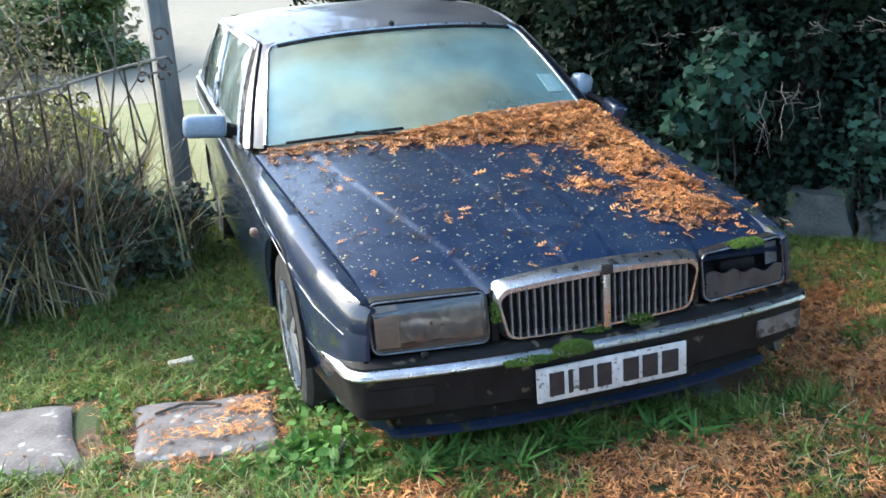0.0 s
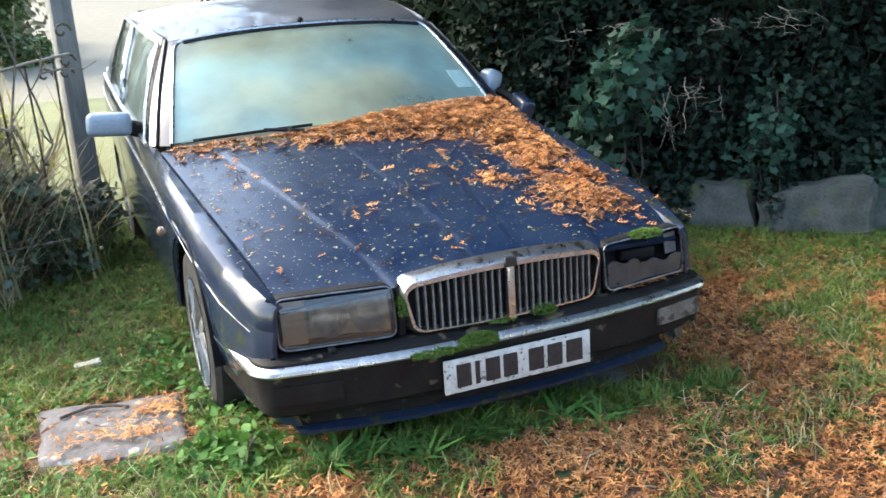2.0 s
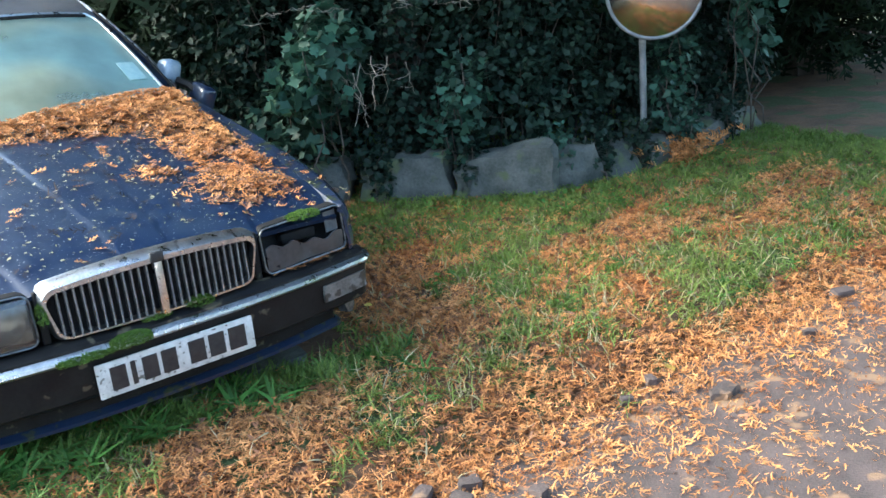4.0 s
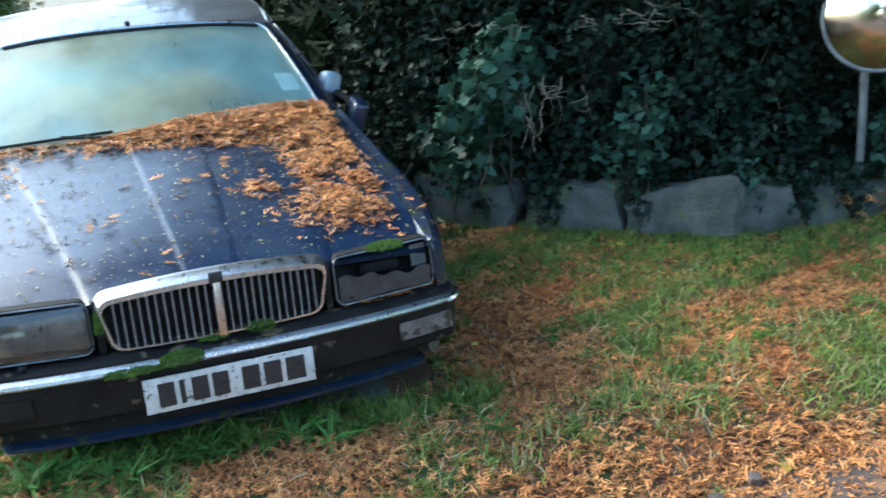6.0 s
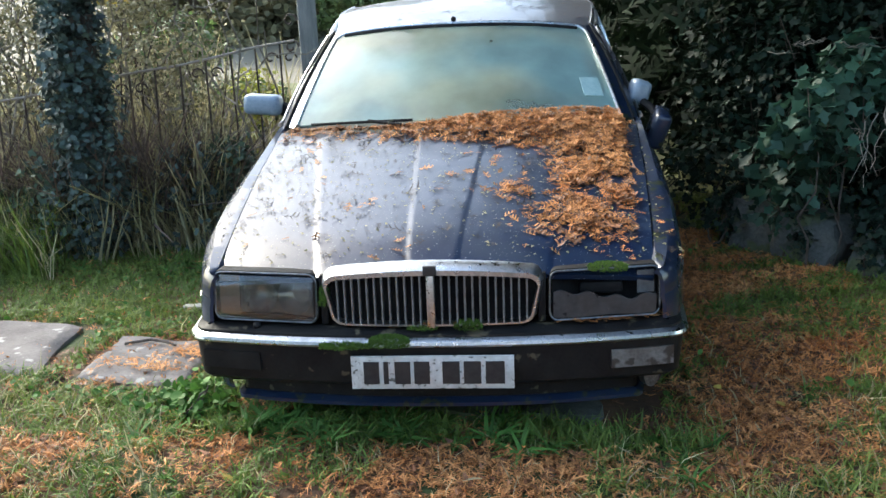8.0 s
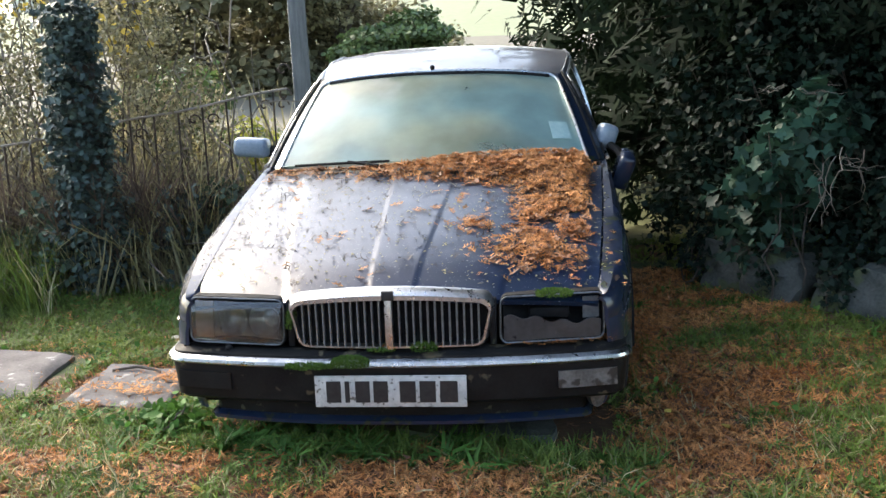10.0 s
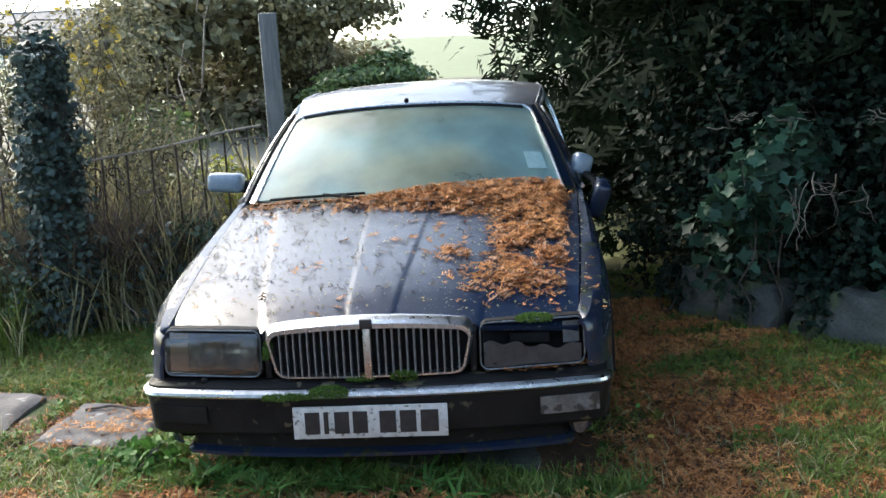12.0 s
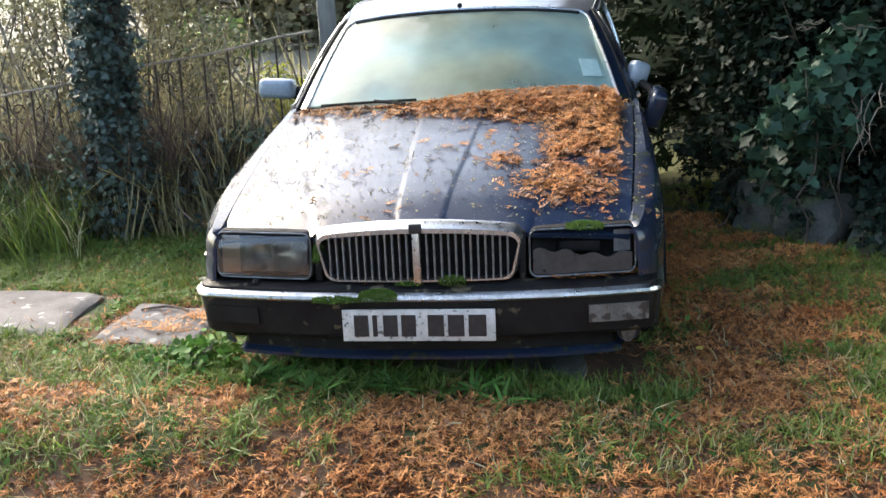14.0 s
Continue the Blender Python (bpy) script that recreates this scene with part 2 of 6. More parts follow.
SHRUB = material("dull_shrub_leaf", (0.13, 0.13, 0.07), (0.31, 0.28, 0.17), spec=0.3, rough=0.6, scale=2, fine=12, bump=0, vary=0.5, through_light=0.3)
YELLOW = material("autumn_yellow_leaf", (0.5, 0.38, 0.06), (0.58, 0.46, 0.12), rough=0.6, scale=6, bump=0, vary=0.3, through_light=0.35)
TREE_LEAF = material("mid_green_tree_leaf", (0.06, 0.11, 0.035), (0.14, 0.19, 0.065), rough=0.5, scale=1.5, fine=8, bump=0, vary=0.5, through_light=0.3)
SLAT = material("worn_grille_slat", (0.3, 0.31, 0.32), (0.11, 0.11, 0.11), rough=0.35, rough2=0.55, metal=0.65, scale=40)
GREY_PLASTIC = material("grimy_grey_plastic", (0.05, 0.053, 0.058), (0.12, 0.12, 0.12), rough=0.4, rough2=0.6, scale=14, fine=70, spots=(0.2, 0.2, 0.19), spot_at=0.66, spot_scale=22)
MIRROR = material("grimy_convex_mirror", (0.75, 0.7, 0.62), (0.55, 0.46, 0.36), rough=0.03, rough2=0.22, metal=1.0, scale=6, fine=40, bump=0)
GALV = material("galvanised_pole", (0.16, 0.17, 0.18), (0.26, 0.27, 0.28), rough=0.5, metal=0.6, scale=14, fine=80)
WHITEWASH = material("whitewashed_wall", (0.7, 0.69, 0.66), (0.6, 0.58, 0.55), rough=0.9, scale=2, fine=30, bump=0.3)
SLATE = material("slate_roof", (0.09, 0.09, 0.1), (0.15, 0.145, 0.15), rough=0.7, scale=3, fine=40, bump=0.4)
PAPER = material("faded_paper", (0.24, 0.4, 0.42), (0.34, 0.5, 0.5), rough=0.7, scale=20)


# ---- helpers for shapes ----
def smooth(a, b, v):
    t = min(1.0, max(0.0, (v - a) / (b - a)))
    return t * t * (3 - 2 * t)


def lerp_table(table, v):
    return float(np.interp(v, [a for a, _ in table], [b for _, b in table]))


def mesh_from(bm, name, mat, angle=35.0, flat=False):
    bmesh.ops.remove_doubles(bm, verts=bm.verts, dist=1e-5)
    bmesh.ops.recalc_face_normals(bm, faces=bm.faces)
    me = bpy.data.meshes.new(name)
    bm.to_mesh(me)
    bm.free()
    me.materials.append(mat)
    if not flat:
        me.polygons.foreach_set("use_smooth", [True] * len(me.polygons))
        me.set_sharp_from_angle(angle=radians(angle))
    return me


def part(name, bm, mat, parent=None, label="", angle=35.0, flat=False):
    """One mesh object; shapes are given in world metres, whatever the parent."""
    me = bm if isinstance(bm, bpy.types.Mesh) else mesh_from(bm, name, mat, angle, flat)
    ob = new(name, me)
    if parent is not None:
        ob.parent = parent
        if parent.type == "EMPTY":
            ob.matrix_parent_inverse = parent.matrix_basis.inverted()
    return tagged(ob, label) if label else ob


def thing(name, at, label, category, group="", kind=""):
    ob = new(name)
    ob.empty_display_size = 0.2
    ob.matrix_basis = Matrix.Translation(at)
    return tagged(ob, label, category, group, kind)


def grid(bm, nu, nv, fn, wrap=False):
    vs = [[bm.verts.new(fn(i / nu, j / nv)) for j in range(nv + 1)] for i in range(nu + (0 if wrap else 1))]
    n = len(vs)
    for i in range(nu):
        for j in range(nv):
            bm.faces.new((vs[i][j], vs[(i + 1) % n][j], vs[(i + 1) % n][j + 1], vs[i][j + 1]))
    return vs


def shell(bm, thick):
    """Gives an open sheet a thickness."""
    bmesh.ops.recalc_face_normals(bm, faces=bm.faces)
    bmesh.ops.solidify(bm, geom=bm.faces[:], thickness=thick)
    return bm


def box(bm, lo, hi, bevel=0.0, seg=2, m=None):
    r = bmesh.ops.create_cube(bm, size=1.0)
    lo, hi = Vector(lo), Vector(hi)
    for v in r["verts"]:
        v.co = Vector(((lo.x + hi.x) / 2 + v.co.x * (hi.x - lo.x), (lo.y + hi.y) / 2 + v.co.y * (hi.y - lo.y), (lo.z + hi.z) / 2 + v.co.z * (hi.z - lo.z)))
        if m is not None:
            v.co = m @ v.co
    if bevel:
        es = list({e for v in r["verts"] for e in v.link_edges})
        bmesh.ops.bevel(bm, geom=es, offset=bevel, segments=seg, affect="EDGES", profile=0.5)
    return bm


def tube(bm, pts, radius, sides=6, closed=False, flat=1.0, up=(0, 0, 1)):
    """A tube through pts; radius a number or a function of 0..1; flat squeezes it along its second axis."""
    pts = [Vector(p) for p in pts]
    n = len(pts)
    rings = []
    for i, p in enumerate(pts):
        a = pts[(i - 1) % n] if closed else pts[max(0, i - 1)]
        b = pts[(i + 1) % n] if closed else pts[min(n - 1, i + 1)]
        d = (b - a).normalized()
        u = Vector(up)
        if abs(d.dot(u)) > 0.95:
            u = Vector((1, 0, 0)) if abs(d.x) < 0.9 else Vector((0, 1, 0))
        s = d.cross(u).normalized()
        w = s.cross(d).normalized()
        r = radius(i / max(1, n - 1)) if callable(radius) else radius
        rings.append([bm.verts.new(p + s * (r * flat * math.cos(2 * math.pi * k / sides)) + w * (r * math.sin(2 * math.pi * k / sides))) for k in range(sides)])
    for i in range(n if closed else n - 1):
        a, b = rings[i], rings[(i + 1) % n]
        for k in range(sides):
            bm.faces.new((a[k], a[(k + 1) % sides], b[(k + 1) % sides], b[k]))
    if not closed:
        bm.faces.new(rings[0][::-1])
        bm.faces.new(rings[-1])
    return bm


def sweep(bm, path, profile, closed_profile=True):
    """Sweeps a profile of (outward, z) along a plan path of (x, y, nx, ny)."""
    rows = [[bm.verts.new((x + nx * o, y + ny * o, z)) for o, z in profile] for x, y, nx, ny in path]
    k = len(profile)
    for a, b in zip(rows, rows[1:]):
        for j in range(k if closed_profile else k - 1):
            bm.faces.new((a[j], a[(j + 1) % k], b[(j + 1) % k], b[j]))
    if closed_profile:
        bm.faces.new(rows[0][::-1])
        bm.faces.new(rows[-1])
    return bm


def rounded(w, h, r, seg=5):
    """The outline of a rounded rectangle about the origin."""
    out = []
    for cx, cy, a0 in ((w / 2 - r, h / 2 - r, 0), (-w / 2 + r, h / 2 - r, 90), (-w / 2 + r, -h / 2 + r, 180), (w / 2 - r, -h / 2 + r, 270)):
        for k in range(seg + 1):
            a = radians(a0 + 90 * k / seg)
            out.append((cx + r * math.cos(a), cy + r * math.sin(a)))
    return out


def ring_plate(bm, outer, inner, fn, depth, crown=0.004):
    """A flat ring between two outlines of equal count; fn maps (u, v, d) to the world."""
    n = len(outer)
    mid = [(a[0] * 0.45 + b[0] * 0.55, a[1] * 0.45 + b[1] * 0.55) for a, b in zip(outer, inner)]
    loops = [[bm.verts.new(fn(u, v, d)) for u, v in o] for o, d in ((outer, depth), (outer, -crown), (mid, 0), (inner, 0), (inner, depth))]
    for a, b in zip(loops, loops[1:] + loops[:1]):
        for k in range(n):
            bm.faces.new((a[k], a[(k + 1) % n], b[(k + 1) % n], b[k]))
    return bm


rng = np.random.default_rng(7)


def turn_frames(normal, yaw):
    """Rotation matrices whose third column is the normal, turned about it by yaw."""
    nrm = normal / np.linalg.norm(normal, axis=1, keepdims=True)
    ref = np.where(np.abs(nrm[:, 2:3]) > 0.9, np.array([[1.0, 0, 0]]), np.array([[0, 0, 1.0]]))
    a = np.cross(ref, nrm)
    a /= np.linalg.norm(a, axis=1, keepdims=True)
    b = np.cross(nrm, a)
    c, s = np.cos(yaw)[:, None], np.sin(yaw)[:, None]
    return np.stack([a * c + b * s, b * c - a * s, nrm], axis=2)


def scatter(name, shape, place, frames, size, mat, parent=None, label=""):
    """Many copies of one small shape (verts, faces of one length) joined into one mesh."""
    tv, tf = np.array(shape[0], float), np.array(shape[1], int)
    n, k = len(place), len(tv)
    co = np.einsum("nij,kj->nki", frames, tv) * np.asarray(size)[:, None, None] + place[:, None, :]
    fa = (tf[None] + (np.arange(n) * k)[:, None, None]).reshape(-1, tf.shape[1])
    me = bpy.data.meshes.new(name)
    me.vertices.add(n * k)
    me.vertices.foreach_set("co", co.astype(np.float32).ravel())
    me.loops.add(fa.size)
    me.loops.foreach_set("vertex_index", fa.astype(np.int32).ravel())
    me.polygons.add(len(fa))
    me.polygons.foreach_set("loop_start", np.arange(0, fa.size, tf.shape[1], dtype=np.int32))
    me.polygons.foreach_set("loop_total", np.full(len(fa), tf.shape[1], dtype=np.int32))
    me.update(calc_edges=True)
    me.validate()
    me.materials.append(mat)
    return part(name, me, mat, parent, label)


def blades(count, length, width, bend, seed, spread=0.5, two=True):
    """A tuft of tapering, bent blades: verts and quads, about 1 high."""
    r = random.Random(seed)
    vs, fs = [], []
    for _ in range(count):
        az, lean = r.uniform(0, 6.283), r.uniform(0.1, 1.0) * bend
        dx, dy = math.cos(az), math.sin(az)
        ln, wd = length * r.uniform(0.6, 1.1), width * r.uniform(0.7, 1.2)
        bx, by = r.uniform(-spread, spread) * 0.3, r.uniform(-spread, spread) * 0.3
        base = len(vs)
        for t, w in ((0, 1.0), (0.5, 0.8), (1.0, 0.15)):
            out, up = lean * t * t * ln, ln * t * (1 - 0.35 * lean * t)
            for sgn in (-1, 1):
                vs.append((bx + dx * out - dy * wd * w * sgn / 2, by + dy * out + dx * wd * w * sgn / 2, up))
        fs += [(base, base + 1, base + 3, base + 2), (base + 2, base + 3, base + 5, base + 4)]
    return vs, fs


def spray(seed, leaves=7, wide=0.28, thick=0.05, curl=0.15):
    """A flat fallen conifer sprig about 1 long: a stem with short side blades."""
    r = random.Random(seed)
    vs, fs = [], []

    def blade(x0, y0, x1, y1, w, z0, z1):
        dx, dy = x1 - x0, y1 - y0
        ln = math.hypot(dx, dy)
        px, py = -dy / ln * w / 2, dx / ln * w / 2
        b = len(vs)
        vs.extend([(x0 - px, y0 - py, z0), (x0 + px, y0 + py, z0), (x1 + px * 0.4, y1 + py * 0.4, z1), (x1 - px * 0.4, y1 - py * 0.4, z1)])
        fs.append((b, b + 1, b + 2, b + 3))

    blade(-0.5, 0, 0.5, r.uniform(-0.15, 0.15), thick, 0.02, 0.04)
    for i in range(leaves):
        x = -0.4 + 0.85 * i / leaves
        sgn = 1 if i % 2 else -1
        ln = wide * (1.2 - 0.6 * i / leaves) * r.uniform(0.6, 1.2)
        blade(x, 0, x + ln * r.uniform(0.5, 0.9), sgn * ln, thick * 1.5, 0.03, r.uniform(0, curl))
    return vs, fs


def leaf_shape(lobes=False, fold=0.15):
    """A folded leaf about 1 long in its own plane, of quads."""
    if lobes:
        out = [(0, 0), (0.28, 0.22), (0.5, 0.2), (0.62, 0.46), (0.75, 0.2), (1.0, 0)]
    else:
        out = [(0, 0), (0.2, 0.26), (0.5, 0.36), (0.8, 0.2), (0.9, 0.1), (1.0, 0)]
    vs, fs = [], []
    for x, y in out:
        vs += [(x, -y, fold * y), (x, 0, 0), (x, y, fold * y)]
    for i in range(len(out) - 1):
        a = 3 * i
        fs += [(a, a + 1, a + 4, a + 3), (a + 1, a + 2, a + 5, a + 4)]
    return vs, fs


def smooth_np(a, b, v):
    t = np.clip((v - a) / (b - a), 0, 1)
    return t * t * (3 - 2 * t)


def patchy(x, y, k, seed):
    """Cheap smooth noise over the plan, -1 to 1."""
    r = np.random.default_rng(seed)
    s = np.zeros_like(x)
    for i in range(7):
        a, p, f = r.uniform(0, 6.283), r.uniform(0, 6.283), k * r.uniform(0.6, 2.2)
        s += np.sin(f * (x * np.cos(a) + y * np.sin(a)) + p)
    return s / 3.5


def ground_z(x, y):
    """Height of the ground: a verge that drops to the road, and a field that climbs away."""
    x, y = np.asarray(x, float), np.asarray(y, float)
    z = 0.085 - 0.018 * np.clip(x, -4, 4)
    z = z + 0.012 * patchy(x, y, 2.2, 5) * smooth_np(-1.0, -0.4, y)
    z = z + (-0.05 - z) * smooth_np(-0.2, -0.72, y)
    z = z + 0.03 * np.clip(y - 5.0, 0, 15) + 0.16 * np.clip(y - 20, 0, 25) + 0.05 * np.clip(y - 45, 0, 900)
    return z


# ---- the ground, the road and the far fields ----
def make_ground():
    xs = np.concatenate([[-400, -150, -60, -30, -15, -9, -6], np.arange(-5, 6.01, 0.12), [7, 10, 15, 30, 60, 150, 400]])
    ys = np.concatenate([[-60, -20, -8, -5, -3, -2], np.arange(-1.6, 5.01, 0.12), [6, 7, 9, 12, 16, 22, 30, 45, 60, 120, 400]])
    gx, gy = np.meshgrid(xs, ys, indexing="ij")
    gz = ground_z(gx, gy)
    n, m = gx.shape
    me = bpy.data.meshes.new("ground")
    idx = np.arange(n * m).reshape(n, m)
    faces = np.stack([idx[:-1, :-1], idx[1:, :-1], idx[1:, 1:], idx[:-1, 1:]], axis=-1).reshape(-1, 4)
    me.from_pydata(np.stack([gx, gy, gz], -1).reshape(-1, 3).tolist(), [], faces.tolist())
    for mt in (SOIL, FIELD, LAWN, MEADOW):
        me.materials.append(mt)
    cy = gy[:-1, :-1].ravel()
    me.polygons.foreach_set("material_index", np.where(cy >= 30, 2, np.where(cy >= 11.9, 1, np.where(cy >= 3.9, 3, 0))).astype(np.int32))
    me.polygons.foreach_set("use_smooth", [True] * len(me.polygons))
    tagged(new("ground", me), "leaf-strewn verge rising to pale stubble field", "ground", kind="structure")


make_ground()
bm = bmesh.new()
grid(bm, 400, 12, lambda u, v: (-60 + 120 * u, -6.5 + (5.86 + 0.05 * noise.noise((u * 60, 0, 0)) + 0.03 * noise.noise((u * 240, 3, 0))) * v, -0.03 - 0.012 * smooth(0.97, 1.0, v)))
shell(bm, -0.05)
tagged(part("road", bm, TARMAC), "narrow tarmac lane littered with brown leaves", "road", kind="structure")

# ---- the car ----
CAR_AT = (0, 2.5, 0.06)
car = thing("car", CAR_AT, "abandoned dark navy saloon, mossy and littered with fallen needles", "car")
GAP = [(0.0, 0.695), (0.15, 0.712), (0.6, 0.755), (1.0, 0.79), (1.7, 0.838)]
WIDE = [(0.13, 0.745), (0.138, 0.76), (0.152, 0.774), (0.172, 0.786), (0.2, 0.797), (0.26, 0.815), (0.4, 0.845), (0.7, 0.872), (1.2, 0.888), (2.0, 0.896), (3.0, 0.9), (4.0, 0.885), (4.6, 0.85), (4.95, 0.79)]
EDGE = [(0.0, 0.64), (0.14, 0.655), (0.5, 0.727), (1.0, 0.816), (1.7, 0.925), (2.0, 0.95), (3.0, 1.03), (4.0, 1.11), (4.95, 1.12)]


def bonnet_front(ax):
    return 0.078 + 0.02 * smooth(0.32, 0.40, ax) + 0.045 * max(0.0, (ax - 0.4) / 0.32)


def bonnet_z(x, y):
    ax = abs(x)
    g = lerp_table(GAP, y)
    z = lerp_table(EDGE, y) + 0.042 * (1 - min(1, ax / g) ** 2.2)
    inner, outer = 0.072 + 0.055 * y, 0.355 + 0.18 * y
    z += 0.004 * smooth(inner + 0.009, inner - 0.009, ax) + 0.005 * smooth(outer + 0.012, outer - 0.012, ax)
    f = y - bonnet_front(ax)
    return z + 0.006 - 0.045 * max(0.0, 1 - f / 0.26) ** 2.2


def bonnet_rear(ax):
    return 1.62 - 0.2 * (1 - (ax / 0.84) ** 2)


def bonnet_at(u, v):
    """u across from -1 to 1, v from front to rear."""
    y = 0.1 + 1.5 * v
    for _ in range(2):
        x = u * lerp_table(GAP, y)
        y0, y1 = bonnet_front(abs(x)), bonnet_rear(abs(x))
        y = y0 + (y1 - y0) * v
    return Vector((x, y, bonnet_z(x, y)))


bm = bmesh.new()
grid(bm, 190, 44, lambda a, b: bonnet_at(2 * a - 1, b))
part("bonnet", shell(bm, 0.018), PAINT, car, "navy bonnet with four creases, dusty and speckled", 50)


ARCH_Y, ARCH_Z, ARCH_R = 0.90, 0.345, 0.365
REAR_Y = ARCH_Y + 2.87


def side_profile(y, sgn, inner):
    """Points from the bonnet's or the belt's edge over the shoulder and down to the sill."""
    w, e = lerp_table(WIDE, y), lerp_table(EDGE, y)
    low = 0.25
    for c in (ARCH_Y, REAR_Y):
        d = ARCH_R ** 2 - (y - c) ** 2
        if d > 0:
            low = max(low, ARCH_Z + math.sqrt(d))
    g = inner(y)
    pts = [(g, e - 0.001), ((g + w) / 2 - 0.004, e + 0.004), (w - 0.028, e - 0.006), (w - 0.012, e - 0.026), (w - 0.004, e - 0.058), (w - 0.001, e - 0.085),
           (w - 0.004, e - 0.09)]
    top = e - 0.09
    for k in range(1, 10):
        t = k / 9
        z = top + (low - top) * t
        pts.append((w - 0.004 + 0.01 * math.sin(math.pi * min(1, (e - z) / 0.42)) - 0.05 * smooth(0.45, 0.2, z), z))
    return [Vector((sgn * px, y, pz)) for px, pz in pts]


def side_panel(name, y0, y1, sgn, inner, steps, mat, label=""):
    bm = bmesh.new()
    ys = sorted(set([y0 + (y1 - y0) * i / steps for i in range(steps + 1)] +
                    [c + s * ARCH_R * math.cos(radians(a)) for c in (ARCH_Y, REAR_Y) for s in (-1, 1) for a in (1, 5, 10, 16, 24, 34, 46, 60, 75, 90)
                     if y0 < c + s * ARCH_R * math.cos(radians(a)) < y1]))
    profs = [side_profile(y, sgn, inner) for y in ys]
    skins = []
    for off in (0.0, 0.012):
        rows = [[bm.verts.new(p - Vector((sgn * off, 0, off if j < 3 else 0))) for j, p in enumerate(pr)] for pr in profs]
        for a, b in zip(rows, rows[1:]):
            for j in range(len(a) - 1):
                bm.faces.new((a[j], a[j + 1], b[j + 1], b[j]) if off else (b[j], b[j + 1], a[j + 1], a[j]))
        skins.append(rows)
    o, i = skins
    for r in range(len(ys) - 1):
        bm.faces.new((o[r][0], i[r][0], i[r + 1][0], o[r + 1][0]))
        bm.faces.new((o[r][-1], o[r + 1][-1], i[r + 1][-1], i[r][-1]))
    for r in (0, -1):
        for j in range(len(o[0]) - 1):
            bm.faces.new((o[r][j], o[r][j + 1], i[r][j + 1], i[r][j]))
    return part(name, bm, mat, car, label, 30)


for sgn in (-1, 1):
    side_panel("front_wing", 0.13, 1.93, sgn, lambda y: max(lerp_table(GAP, y) + 0.007, 0.735 if y < 0.15 else 0.0), 60, SIDE_PAINT, "navy front wing with green algae stains")
    side_panel("front_door", 1.937, 3.02, sgn, lambda y: lerp_table(WIDE, y) - 0.05, 14, SIDE_PAINT)
    side_panel("rear_door", 3.027, 3.7, sgn, lambda y: lerp_table(WIDE, y) - 0.05, 10, SIDE_PAINT)
    side_panel("rear_wing", 3.707, 4.95, sgn, lambda y: lerp_table(WIDE, y) - 0.05, 26, SIDE_PAINT)
    # arch lip
    bm = bmesh.new()
    tube(bm, [(sgn * (lerp_table(WIDE, ARCH_Y + ARCH_R * math.cos(radians(a))) - 0.012), ARCH_Y + ARCH_R * math.cos(radians(a)), ARCH_Z + ARCH_R * math.sin(radians(a))) for a in range(0, 181, 9)], 0.011, 6)
    part("wheel_arch_lip", bm, SIDE_PAINT, car)
    # thin coach line along the shoulder
    bm = bmesh.new()
    tube(bm, [(sgn * (lerp_table(WIDE, y) + 0.002), y, lerp_table(EDGE, y) - 0.11) for y in np.arange(0.2, 4.8, 0.2)], 0.002, 5)
    part("coach_line", bm, REFLECTOR, car)
    # small round repeater lamp on the wing
    bm = bmesh.new()
    bmesh.ops.create_uvsphere(bm, u_segments=12, v_segments=8, radius=0.022, matrix=Matrix.Translation((sgn * 0.893, 1.45, 0.62)))
    part("side_repeater", bm, AMBER, car)
    # inner wheel arch
    bm = bmesh.new()
    grid(bm, 20, 1, lambda u, v: (sgn * (0.875 - 0.3 * v), ARCH_Y + 0.385 * math.cos(math.pi * u), ARCH_Z + 0.385 * math.sin(math.pi * u)))
    part("arch_liner", shell(bm, 0.01), CAVITY, car)

# nose behind the lamps, floor and engine bay
bm = bmesh.new()
box(bm, (-0.74, 0.19, 0.25), (0.74, 0.5, 0.62), 0.01)
part("front_panel", bm, CAVITY, car)
bm = bmesh.new()
box(bm, (-0.62, 0.5, 0.2), (0.62, 4.7, 0.34), 0.02)
part("underbody", bm, CAVITY, car)
bm = bmesh.new()
box(bm, (-0.8, 1.45, 0.34), (0.8, 1.6, 0.85), 0.01)
part("bulkhead", bm, CAVITY, car)

# cowl between bonnet and screen
bm = bmesh.new()
grid(bm, 30, 2, lambda u, v: ((2 * u - 1) * 0.82, bonnet_rear(abs(2 * u - 1) * 0.82) + 0.004 + 0.1 * v, bonnet_z((2 * u - 1) * 0.8, 1.45) - 0.03 + 0.0 * v))
part("cowl_panel", shell(bm, 0.01), BLACK, car)


# ---- glasshouse ----
def screen_base(u):
    return Vector((0.805 * u, 1.70 - 0.19 * (1 - u * u), 0.93 + 0.035 * (1 - u * u)))


def screen_top(u):
    return Vector((0.66 * u, 2.24 - 0.065 * (1 - u * u), 1.352 + 0.046 * (1 - abs(u) ** 2.5)))


def screen_at(u, v, inset=1.0):
    p = screen_base(u * inset).lerp(screen_top(u * inset), v)
    return p + Vector((0, -0.012, 0.016)) * math.sin(math.pi * v)


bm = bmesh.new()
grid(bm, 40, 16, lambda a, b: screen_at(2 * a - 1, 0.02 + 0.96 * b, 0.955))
pane = part("windscreen", shell(bm, 0.006), SCREEN, car, "misted greenish windscreen with sky and field light tinted in")
pane.visible_shadow = False


def corner_arc(sgn, n=6):
    """Screen coordinates round an upper corner, from the side to the top."""
    return [(sgn * (0.965 - 0.075 * (1 - math.cos(radians(90 * k / n)))), 0.975 - 0.1 * (1 - math.sin(radians(90 * k / n)))) for k in range(n + 1)]


